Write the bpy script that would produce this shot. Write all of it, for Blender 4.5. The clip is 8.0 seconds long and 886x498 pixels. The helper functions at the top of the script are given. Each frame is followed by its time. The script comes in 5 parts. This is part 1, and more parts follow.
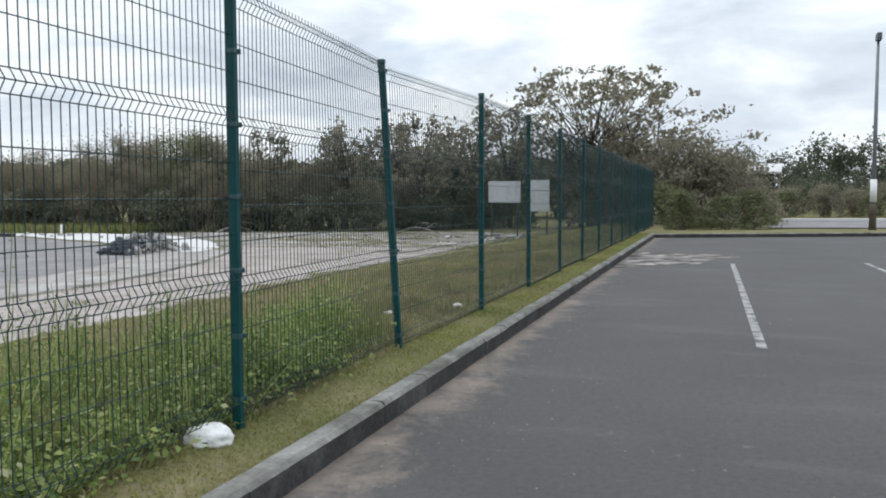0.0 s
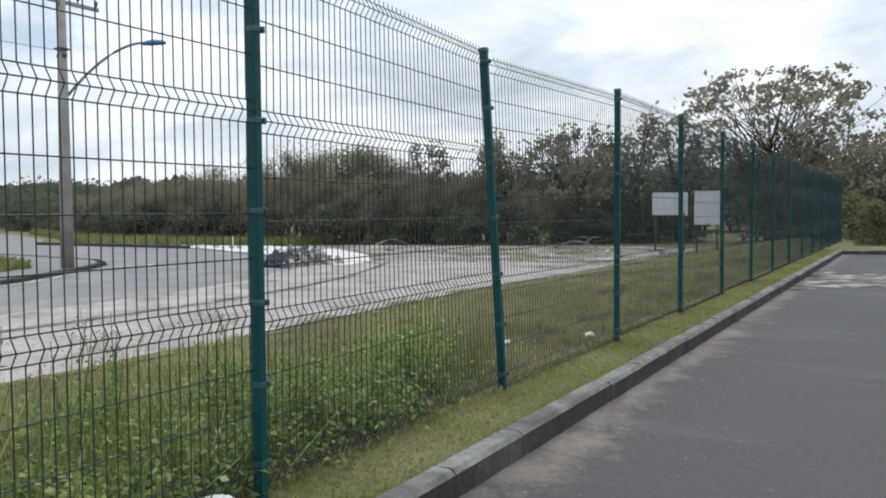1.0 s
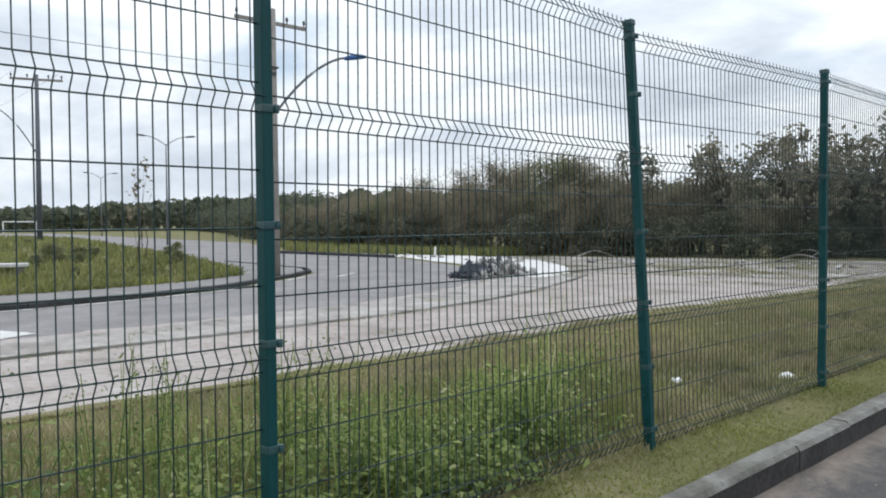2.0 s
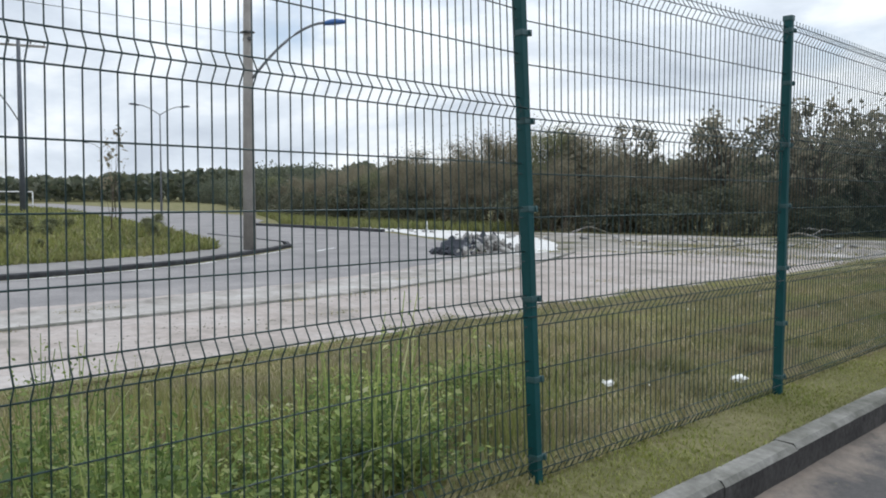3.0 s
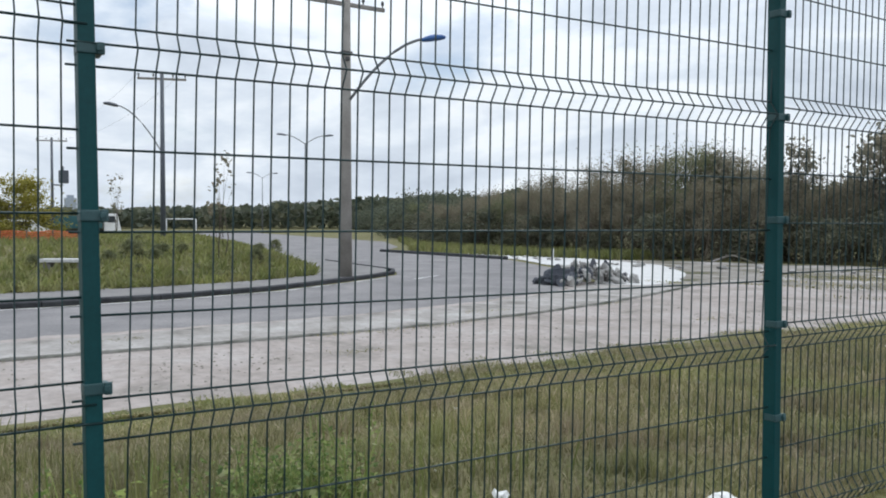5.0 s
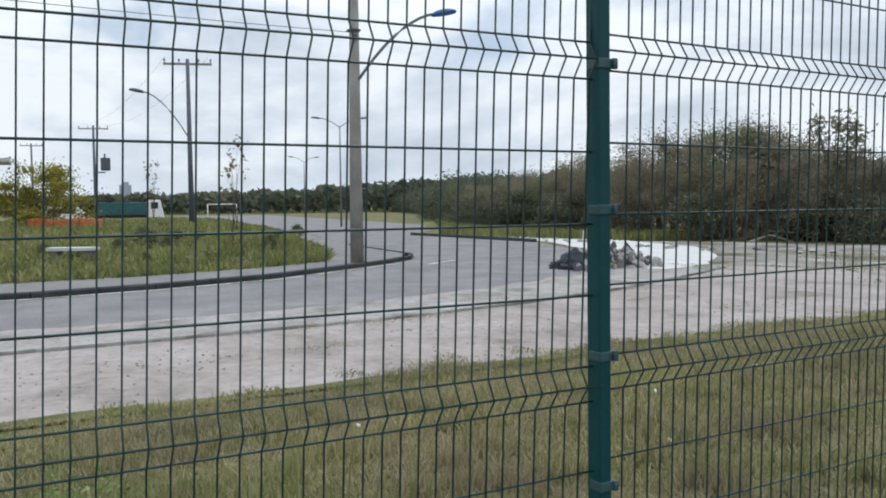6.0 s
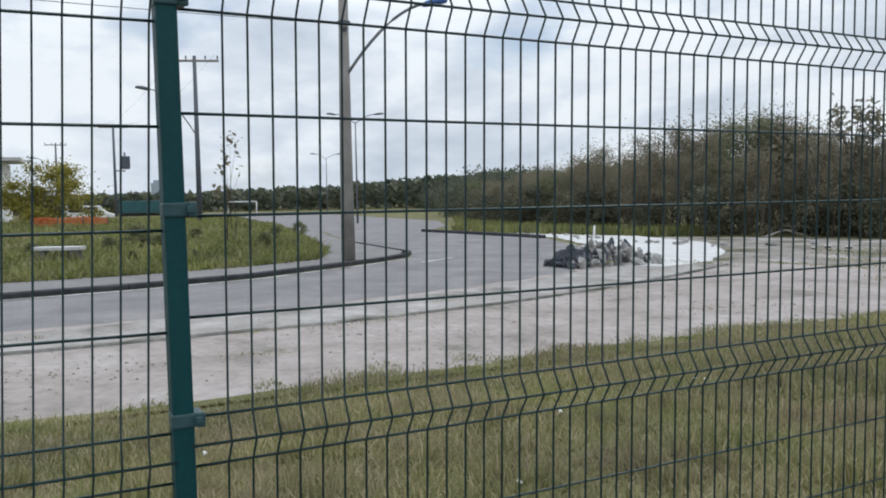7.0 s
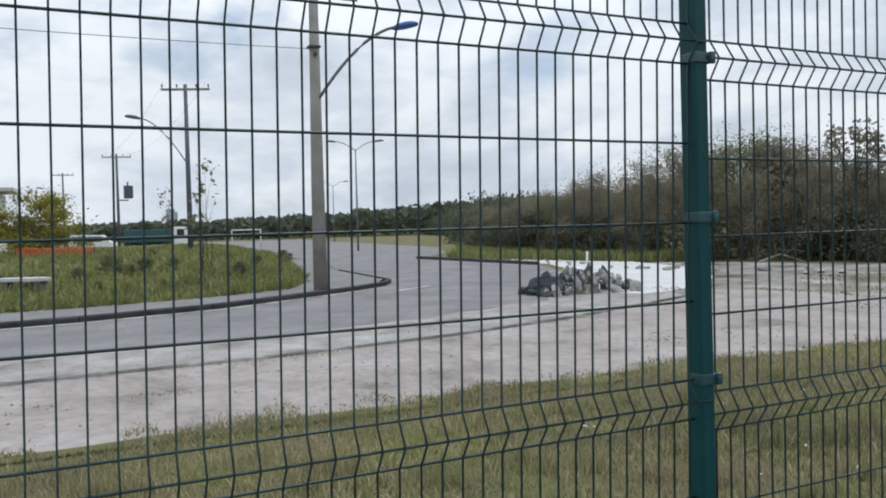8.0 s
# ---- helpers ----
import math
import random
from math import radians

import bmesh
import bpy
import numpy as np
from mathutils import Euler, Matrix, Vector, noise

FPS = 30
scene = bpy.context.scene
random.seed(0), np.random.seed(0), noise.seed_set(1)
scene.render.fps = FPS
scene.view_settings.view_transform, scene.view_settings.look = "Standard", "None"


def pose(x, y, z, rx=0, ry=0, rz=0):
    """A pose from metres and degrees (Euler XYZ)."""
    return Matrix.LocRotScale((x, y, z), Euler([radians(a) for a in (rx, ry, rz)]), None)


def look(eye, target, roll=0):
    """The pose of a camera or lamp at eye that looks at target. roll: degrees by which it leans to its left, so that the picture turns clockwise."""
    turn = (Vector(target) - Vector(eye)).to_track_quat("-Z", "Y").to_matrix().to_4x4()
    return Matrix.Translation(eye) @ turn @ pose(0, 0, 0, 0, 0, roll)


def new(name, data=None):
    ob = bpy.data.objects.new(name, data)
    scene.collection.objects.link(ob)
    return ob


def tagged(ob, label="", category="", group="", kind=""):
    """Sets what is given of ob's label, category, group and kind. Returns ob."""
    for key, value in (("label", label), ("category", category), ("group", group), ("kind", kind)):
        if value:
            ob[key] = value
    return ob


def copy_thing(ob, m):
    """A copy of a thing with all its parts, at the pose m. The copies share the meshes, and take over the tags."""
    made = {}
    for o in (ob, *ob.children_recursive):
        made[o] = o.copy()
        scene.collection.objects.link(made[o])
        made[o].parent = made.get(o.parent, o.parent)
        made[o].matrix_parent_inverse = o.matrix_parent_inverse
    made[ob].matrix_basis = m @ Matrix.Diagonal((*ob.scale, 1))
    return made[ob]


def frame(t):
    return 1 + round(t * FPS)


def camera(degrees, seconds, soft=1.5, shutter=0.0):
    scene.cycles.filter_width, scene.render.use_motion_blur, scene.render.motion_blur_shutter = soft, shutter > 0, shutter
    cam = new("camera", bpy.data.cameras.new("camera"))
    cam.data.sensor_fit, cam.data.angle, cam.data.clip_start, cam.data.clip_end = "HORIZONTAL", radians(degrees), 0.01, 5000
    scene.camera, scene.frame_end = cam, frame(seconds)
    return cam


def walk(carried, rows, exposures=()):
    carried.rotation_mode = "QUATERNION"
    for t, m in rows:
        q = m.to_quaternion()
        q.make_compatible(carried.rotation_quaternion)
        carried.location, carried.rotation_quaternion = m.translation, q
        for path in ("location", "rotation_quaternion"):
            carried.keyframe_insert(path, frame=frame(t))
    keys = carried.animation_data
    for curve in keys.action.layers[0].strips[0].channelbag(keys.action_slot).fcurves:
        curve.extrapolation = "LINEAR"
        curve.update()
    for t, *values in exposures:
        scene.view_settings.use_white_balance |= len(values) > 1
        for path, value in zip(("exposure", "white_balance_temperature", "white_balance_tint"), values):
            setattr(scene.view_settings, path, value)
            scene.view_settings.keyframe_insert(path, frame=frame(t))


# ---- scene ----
cam = camera(57.5, 8.0, soft=1.9)
PATH = [
    (0, (2.530, -3.895, 1.452), (1.897, -2.002, 1.324), -0.1),
    (0.5, (2.586, -3.301, 1.425), (1.778, -1.474, 1.323), -0.3),
    (0.7, (2.576, -3.068, 1.438), (1.654, -1.299, 1.303), -1.1),
    (1, (2.539, -2.685, 1.453), (1.531, -0.961, 1.358), -0.3),
    (1.5, (2.483, -2.076, 1.469), (1.198, -0.549, 1.347), -0.6),
    (2, (2.422, -1.52, 1.465), (0.999, -0.117, 1.397), -0.3),
    (2.2, (2.393, -1.272, 1.477), (1.025, 0.182, 1.346), -1.3),
    (3.3, (2.225, 0.124, 1.441), (0.749, 1.469, 1.318), 0.4),
    (3.5, (2.191, 0.384, 1.428), (0.681, 1.688, 1.309), -0.1),
    (4, (2.11, 0.978, 1.42), (0.457, 2.098, 1.307), -0.8),
    (4.1, (2.086, 1.099, 1.403), (0.418, 2.201, 1.328), -0.5),
    (4.5, (2.0, 1.639, 1.400), (0.363, 2.783, 1.301), -0.9),
    (4.7, (1.989, 1.888, 1.386), (0.307, 2.968, 1.327), -0.0),
    (5.8, (1.814, 3.3, 1.398), (0.14, 4.39, 1.301), 0.5),
    (6, (1.757, 3.582, 1.420), (0.014, 4.557, 1.309), -0.6),
    (6.2, (1.739, 3.789, 1.399), (-0.025, 4.728, 1.34), -0.3),
    (6.5, (1.669, 4.163, 1.409), (-0.076, 5.135, 1.32), -1.1),
    (7, (1.635, 4.814, 1.409), (-0.142, 5.724, 1.289), -1.0),
    (7.5, (1.577, 5.473, 1.396), (-0.189, 6.411, 1.337), 1.0),
    (8, (1.556, 6.101, 1.392), (-0.239, 6.98, 1.338), -1.5),
]
walk(cam, [(t, look(eye, target, roll)) for t, eye, target, roll in PATH],
     [(0, 0.05, 6280, 8), (2, 0.04, 6280, 8), (4, -0.03, 6200, 8), (6, -0.12, 6180, 8), (8, -0.22, 6180, 8)])

# ---------------------------------------------------------------- light
world = bpy.data.worlds.new("world")
scene.world = world
world.use_nodes = True
wn, wl = world.node_tree.nodes, world.node_tree.links
wn.clear()
w_out = wn.new("ShaderNodeOutputWorld")
w_bg = wn.new("ShaderNodeBackground")
w_sky = wn.new("ShaderNodeTexSky")
w_sky.sky_type = "NISHITA"
w_sky.sun_disc = False
w_sky.sun_elevation = radians(58)
w_sky.sun_rotation = radians(-35)
w_sky.air_density, w_sky.dust_density = 1.0, 1.5
w_tc = wn.new("ShaderNodeTexCoord")
w_map = wn.new("ShaderNodeMapping")
w_map.inputs["Scale"].default_value = (1.0, 1.0, 2.6)
wl.new(w_tc.outputs["Generated"], w_map.inputs["Vector"])


def cloud_noise(scale, detail, rough):
    n = wn.new("ShaderNodeTexNoise")
    n.inputs["Scale"].default_value, n.inputs["Detail"].default_value = scale, detail
    n.inputs["Roughness"].default_value, n.inputs["Distortion"].default_value = rough, 0.25
    wl.new(w_map.outputs["Vector"], n.inputs["Vector"])
    return n


w_n1, w_n2 = cloud_noise(3.1, 7, 0.52), cloud_noise(5.5, 8, 0.55)
w_cover = wn.new("ShaderNodeValToRGB")           # where the cloud deck is closed
w_cover.color_ramp.elements[0].position, w_cover.color_ramp.elements[1].position = 0.27, 0.42
wl.new(w_n1.outputs["Fac"], w_cover.inputs["Fac"])
w_tone = wn.new("ShaderNodeValToRGB")            # grey bellies and white tops
w_tone.color_ramp.elements[0].position, w_tone.color_ramp.elements[0].color = 0.30, (0.63, 0.68, 0.76, 1)
w_tone.color_ramp.elements[1].position, w_tone.color_ramp.elements[1].color = 0.60, (1.00, 1.025, 1.05, 1)
e = w_tone.color_ramp.elements.new(0.46)
e.color = (0.79, 0.84, 0.91, 1)
wl.new(w_n2.outputs["Fac"], w_tone.inputs["Fac"])
w_gain = wn.new("ShaderNodeVectorMath")          # the sky's own blue, between the clouds
w_gain.operation = "SCALE"
w_gain.inputs["Scale"].default_value = 0.11
wl.new(w_sky.outputs["Color"], w_gain.inputs[0])
w_sep = wn.new("ShaderNodeSeparateXYZ")
wl.new(w_tc.outputs["Generated"], w_sep.inputs[0])
w_up = wn.new("ShaderNodeMapRange")              # an overcast sky is brighter overhead
w_up.inputs["From Min"].default_value, w_up.inputs["From Max"].default_value = 0.15, 1.0
w_up.inputs["To Min"].default_value, w_up.inputs["To Max"].default_value = 1.0, 2.0
wl.new(w_sep.outputs["Z"], w_up.inputs["Value"])
w_lift = wn.new("ShaderNodeVectorMath")
w_lift.operation = "SCALE"
wl.new(w_tone.outputs["Color"], w_lift.inputs[0])
wl.new(w_up.outputs["Result"], w_lift.inputs["Scale"])
w_mix = wn.new("ShaderNodeMix")
w_mix.data_type = "RGBA"
wl.new(w_cover.outputs["Color"], w_mix.inputs["Factor"])
wl.new(w_gain.outputs[0], w_mix.inputs["A"])
wl.new(w_lift.outputs[0], w_mix.inputs["B"])
wl.new(w_mix.outputs["Result"], w_bg.inputs["Color"])
w_bg.inputs["Strength"].default_value = 1.0
wl.new(w_bg.outputs[0], w_out.inputs["Surface"])

sun = new("sun", bpy.data.lights.new("sun", "SUN"))
sun.data.energy, sun.data.angle, sun.data.color = 1.1, radians(30), (1.0, 0.97, 0.92)
sun.matrix_world = look((0, 0, 40), (14, -20, 0))

# ---------------------------------------------------------------- materials


def ramp_of(nt, fac, stops):
    r = nt.nodes.new("ShaderNodeValToRGB")
    while len(r.color_ramp.elements) < len(stops):
        r.color_ramp.elements.new(0.5)
    for el, (p, c) in zip(r.color_ramp.elements, stops):
        el.position, el.color = p, (*c, 1)
    nt.links.new(fac, r.inputs["Fac"])
    return r.outputs["Color"]


def noise_of(nt, vec, scale, detail=5, rough=0.6, distort=0.0):
    n = nt.nodes.new("ShaderNodeTexNoise")
    n.inputs["Scale"].default_value, n.inputs["Detail"].default_value = scale, detail
    n.inputs["Roughness"].default_value, n.inputs["Distortion"].default_value = rough, distort
    nt.links.new(vec, n.inputs["Vector"])
    return n.outputs["Fac"]


def blend(nt, fac, a, b, mode="MIX"):
    m = nt.nodes.new("ShaderNodeMix")
    m.data_type, m.blend_type = "RGBA", mode
    for key, v in (("Factor", fac), ("A", a), ("B", b)):
        if isinstance(v, (int, float)):
            m.inputs[key].default_value = v
        elif isinstance(v, tuple):
            m.inputs[key].default_value = (*v, 1)
        else:
            nt.links.new(v, m.inputs[key])
    return m.outputs["Result"]


def base_mat(name):
    m = bpy.data.materials.new(name)
    m.use_nodes = True
    nt = m.node_tree
    bsdf = nt.nodes["Principled BSDF"]
    tc = nt.nodes.new("ShaderNodeTexCoord")
    geo = nt.nodes.new("ShaderNodeNewGeometry")
    return m, nt, bsdf, tc.outputs["Object"], geo


def bump(nt, bsdf, height, strength, dist):
    b = nt.nodes.new("ShaderNodeBump")
    b.inputs["Strength"].default_value, b.inputs["Distance"].default_value = strength, dist
    nt.links.new(height, b.inputs["Height"])
    nt.links.new(b.outputs[0], bsdf.inputs["Normal"])


def surface(name, coarse, fine, rough=0.8, metal=0.0, s1=0.6, s2=40.0, relief=0.4, dist=0.01, fine_amount=0.5, spec=0.5, world_space=True):
    """Two-scale surface: coarse colour stops by broad noise, multiplied by fine grey stops."""
    m, nt, bsdf, ob, geo = base_mat(name)
    vec = geo.outputs["Position"] if world_space else ob
    c = ramp_of(nt, noise_of(nt, vec, s1, 6, 0.62, 0.3), coarse)
    fn = noise_of(nt, vec, s2, 4, 0.65)
    c = blend(nt, fine_amount, c, ramp_of(nt, fn, fine), "MULTIPLY")
    nt.links.new(c, bsdf.inputs["Base Color"])
    bsdf.inputs["Roughness"].default_value, bsdf.inputs["Metallic"].default_value = rough, metal
    bsdf.inputs["Specular IOR Level"].default_value = spec
    bump(nt, bsdf, fn, relief, dist)
    return m


GREY = [(0.25, (0.45,) * 3), (0.7, (1.25,) * 3)]
SOFT = [(0.3, (0.75,) * 3), (0.7, (1.15,) * 3)]


def asphalt_mat():
    """Parking asphalt: dark aggregate, paler worn drifts, sand washed along the kerb."""
    m, nt, bsdf, ob, geo = base_mat("parking_asphalt")
    vec = geo.outputs["Position"]
    c = ramp_of(nt, noise_of(nt, vec, 0.35, 5, 0.6, 0.4), [(0.3, (0.051, 0.048, 0.0475)), (0.7, (0.067, 0.063, 0.062))])
    fn = noise_of(nt, vec, 120, 3, 0.7)
    c = blend(nt, 0.8, c, ramp_of(nt, fn, [(0.3, (0.62,) * 3), (0.72, (1.4,) * 3)]), "MULTIPLY")
    mid = noise_of(nt, vec, 22, 5, 0.75)
    c = blend(nt, 0.7, c, ramp_of(nt, mid, [(0.32, (0.68,) * 3), (0.68, (1.32,) * 3)]), "MULTIPLY")
    chip = ramp_of(nt, noise_of(nt, vec, 55, 2, 0.5), [(0.70, (0, 0, 0)), (0.76, (0.5,) * 3)])
    c = blend(nt, chip, c, (0.19, 0.18, 0.17))
    stretch = nt.nodes.new("ShaderNodeMapping")
    stretch.inputs["Scale"].default_value = (0.35, 1.2, 1)
    nt.links.new(vec, stretch.inputs["Vector"])
    drift = ramp_of(nt, noise_of(nt, stretch.outputs[0], 0.9, 7, 0.65), [(0.52, (0, 0, 0)), (0.75, (0.34,) * 3)])
    c = blend(nt, drift, c, (0.15, 0.145, 0.14))
    sep = nt.nodes.new("ShaderNodeSeparateXYZ")
    nt.links.new(vec, sep.inputs[0])
    near = nt.nodes.new("ShaderNodeMapRange")
    near.inputs["From Min"].default_value, near.inputs["From Max"].default_value = 0.55, 1.25
    near.inputs["To Min"].default_value, near.inputs["To Max"].default_value = 0.18, -0.18
    nt.links.new(sep.outputs["X"], near.inputs["Value"])
    wash = nt.nodes.new("ShaderNodeMath")
    nt.links.new(noise_of(nt, vec, 1.6, 10, 0.78, 0.5), wash.inputs[0])
    nt.links.new(near.outputs[0], wash.inputs[1])
    sand = ramp_of(nt, wash.outputs[0], [(0.48, (0, 0, 0)), (0.74, (0.75,) * 3)])
    c = blend(nt, sand, c, (0.27, 0.218, 0.178))
    spot = ramp_of(nt, noise_of(nt, vec, 6.0, 2, 0.5), [(0.73, (0, 0, 0)), (0.80, (0.45,) * 3)])
    c = blend(nt, spot, c, (0.22, 0.21, 0.20))
    nt.links.new(c, bsdf.inputs["Base Color"])
    bsdf.inputs["Roughness"].default_value = 0.82
    bsdf.inputs["Specular IOR Level"].default_value = 0.35
    bump(nt, bsdf, fn, 0.5, 0.006)
    return m


M_PARK = asphalt_mat()
M_STREET = surface("street_asphalt", [(0.30, (0.120, 0.113, 0.116)), (0.5, (0.170, 0.161, 0.164)), (0.70, (0.222, 0.210, 0.208))], GREY, 0.85, s1=0.7, s2=22, relief=0.3)
M_SAND = surface("pale_sandy_earth", [(0.27, (0.14, 0.13, 0.10)), (0.37, (0.24, 0.218, 0.20)), (0.47, (0.305, 0.270, 0.250)), (0.60, (0.345, 0.312, 0.295)), (0.8, (0.40, 0.372, 0.357))],
                 [(0.3, (0.62,) * 3), (0.62, (1.12,) * 3)], 0.95, s1=0.8, s2=7.0, relief=0.5, dist=0.03, spec=0.1)
M_DIRT = surface("grey_dirt", [(0.34, (0.085, 0.085, 0.045)), (0.44, (0.19, 0.175, 0.15)), (0.56, (0.27, 0.25, 0.235)), (0.68, (0.42, 0.40, 0.385))],
                 SOFT, 0.95, s1=0.5, s2=7.0, relief=0.5, dist=0.03, spec=0.1)
M_SLAB = surface("pale_concrete", [(0.3, (0.46, 0.455, 0.45)), (0.7, (0.58, 0.575, 0.57))], SOFT, 0.9, s1=0.8, s2=12, relief=0.2, spec=0.2)
M_GUTTER = surface("sandy_gutter_concrete", [(0.30, (0.16, 0.15, 0.135)), (0.45, (0.265, 0.247, 0.232)), (0.6, (0.345, 0.328, 0.314)), (0.8, (0.43, 0.415, 0.40))],
                   [(0.3, (0.7,) * 3), (0.62, (1.12,) * 3)], 0.95, s1=1.1, s2=9.0, relief=0.4, dist=0.02, spec=0.1)
M_KERB_OLD = surface("sunken_kerb_concrete", [(0.35, (0.06, 0.065, 0.05)), (0.52, (0.15, 0.145, 0.13)), (0.7, (0.30, 0.285, 0.27))], GREY, 0.95, s1=1.2, s2=15, relief=0.5, dist=0.02, spec=0.1)
M_PAVE = surface("pavement_concrete", [(0.3, (0.155, 0.149, 0.148)), (0.7, (0.225, 0.217, 0.212))], SOFT, 0.9, s1=0.9, s2=14, relief=0.3, spec=0.2)
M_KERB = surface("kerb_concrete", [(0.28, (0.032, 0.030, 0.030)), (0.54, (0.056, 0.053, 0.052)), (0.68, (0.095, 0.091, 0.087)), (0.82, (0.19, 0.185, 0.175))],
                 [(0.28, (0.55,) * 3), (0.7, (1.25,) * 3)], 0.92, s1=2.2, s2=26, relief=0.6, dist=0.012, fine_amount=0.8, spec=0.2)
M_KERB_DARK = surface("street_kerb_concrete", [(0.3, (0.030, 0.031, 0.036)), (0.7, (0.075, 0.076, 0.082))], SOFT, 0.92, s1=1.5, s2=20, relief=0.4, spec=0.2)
# Top-to-front light contrast put into colour, paler than M_KERB, with some wear.
M_KERBTOP = surface("worn_skylit_kerb_top", [(0.3, (0.075, 0.075, 0.06)), (0.48, (0.15, 0.147, 0.132)), (0.64, (0.24, 0.234, 0.218)), (0.8, (0.36, 0.352, 0.335))], GREY, 0.92, s1=3.0, s2=30, relief=0.5, dist=0.01, spec=0.2)
M_LINE = surface("worn_road_paint", [(0.40, (0.075, 0.073, 0.071)), (0.50, (0.22, 0.217, 0.21)), (0.70, (0.38, 0.375, 0.365))], GREY, 0.8, s1=5.0, s2=70, relief=0.2, dist=0.003)
M_EDGE = surface("bright_edge_paint", [(0.38, (0.19, 0.185, 0.185)), (0.50, (0.45, 0.445, 0.44)), (0.70, (0.66, 0.655, 0.65))], SOFT, 0.8, s1=1.3, s2=30, relief=0.2, dist=0.003)
M_DUST = surface("thin_sand_film", [(0.42, (0.062, 0.058, 0.057)), (0.52, (0.17, 0.155, 0.145)), (0.68, (0.40, 0.37, 0.345))], SOFT, 0.95, s1=1.9, s2=14, relief=0.3, spec=0.1)
M_EARTH = surface("grass_earth", [(0.3, (0.10, 0.104, 0.042)), (0.5, (0.152, 0.145, 0.070)), (0.7, (0.22, 0.19, 0.115))],
                  GREY, 0.95, s1=0.7, s2=18, relief=0.8, dist=0.03, spec=0.1)
M_POST = surface("green_post_coating", [(0.3, (0.003, 0.045, 0.048)), (0.7, (0.005, 0.060, 0.063))], SOFT, 0.55, spec=0.25, s1=3.0, s2=90, relief=0.05, dist=0.001)
M_WIRE = surface("green_wire_coating", [(0.3, (0.004, 0.023, 0.024)), (0.7, (0.007, 0.035, 0.036))], SOFT, 0.45, s1=4.0, s2=60, relief=0.0)
M_CLAMP = surface("dark_clamp_plastic", [(0.3, (0.015, 0.058, 0.061)), (0.7, (0.035, 0.085, 0.09))], SOFT, 0.5, s1=8, s2=60, relief=0.1)
M_POLE = surface("pole_concrete", [(0.3, (0.20, 0.185, 0.17)), (0.7, (0.29, 0.275, 0.255))], SOFT, 0.9, s1=1.5, s2=22, relief=0.3, spec=0.2)
M_STEEL = surface("galvanised_steel", [(0.3, (0.14, 0.15, 0.165)), (0.7, (0.20, 0.21, 0.225))], SOFT, 0.5, 0.4, s1=2, s2=40, relief=0.05)
M_DARKSTEEL = surface("dark_steel", [(0.3, (0.05, 0.052, 0.055)), (0.7, (0.09, 0.092, 0.095))], SOFT, 0.55, 0.3, s1=2, s2=40, relief=0.05)
M_LAMP = surface("lamp_blue_housing", [(0.3, (0.020, 0.085, 0.26)), (0.7, (0.035, 0.12, 0.34))], SOFT, 0.4, s1=4, s2=40, relief=0.05)
M_LAMPGREY = surface("lamp_grey_housing", [(0.3, (0.06, 0.07, 0.09)), (0.7, (0.09, 0.10, 0.12))], SOFT, 0.5, s1=4, s2=40, relief=0.05)
M_BAG = surface("white_bag_plastic", [(0.3, (0.68, 0.68, 0.67)), (0.7, (0.82, 0.82, 0.81))], SOFT, 0.45, s1=9, s2=60, relief=0.6, dist=0.01)
M_BOARD = surface("sign_board_paint", [(0.3, (0.50, 0.52, 0.54)), (0.7, (0.58, 0.60, 0.62))], SOFT, 0.5, s1=1, s2=30, relief=0.05)
M_WHITE = surface("white_paint", [(0.3, (0.66, 0.66, 0.65)), (0.7, (0.80, 0.80, 0.79))], SOFT, 0.6, s1=1, s2=20, relief=0.1)
M_TRUCK = surface("teal_truck_paint", [(0.3, (0.015, 0.07, 0.08)), (0.7, (0.025, 0.10, 0.11))], SOFT, 0.4, s1=1, s2=20, relief=0.05)
M_RUBBER = surface("tyre_rubber", [(0.3, (0.015,) * 3), (0.7, (0.03,) * 3)], SOFT, 0.85, s1=3, s2=40, relief=0.2)
M_GLASS = surface("tinted_glass", [(0.3, (0.02, 0.025, 0.03)), (0.7, (0.03, 0.035, 0.04))], SOFT, 0.1, s1=1, s2=20, relief=0.0)
M_ORANGE = surface("orange_barrier_plastic", [(0.3, (0.55, 0.10, 0.03)), (0.7, (0.68, 0.15, 0.05))], SOFT, 0.6, s1=2, s2=30, relief=0.1)
M_CABLE = surface("black_cable", [(0.3, (0.02,) * 3), (0.7, (0.04,) * 3)], SOFT, 0.7, s1=2, s2=30, relief=0.0)
M_BARK = surface("grey_brown_bark", [(0.3, (0.075, 0.062, 0.048)), (0.7, (0.16, 0.138, 0.112))], GREY, 0.95, s1=2, s2=16, relief=0.8, dist=0.02, spec=0.1, world_space=False)
M_RUBBLE = surface("broken_concrete", [(0.3, (0.20, 0.195, 0.19)), (0.5, (0.36, 0.35, 0.335)), (0.75, (0.56, 0.54, 0.51))],
                   GREY, 0.95, s1=1.6, s2=14, relief=0.7, dist=0.02, spec=0.1)
M_ASPHCHUNK = surface("broken_asphalt", [(0.3, (0.055, 0.06, 0.075)), (0.7, (0.12, 0.125, 0.14))], GREY, 0.95, s1=2, s2=20, relief=0.7, dist=0.02, spec=0.1)
# Blue-grey tone carries the distance haze in the surface colour.
M_TOWER = surface("hazy_tower_render", [(0.3, (0.30, 0.34, 0.40)), (0.7, (0.36, 0.40, 0.46))], SOFT, 0.9, s1=0.05, s2=1, relief=0.0)


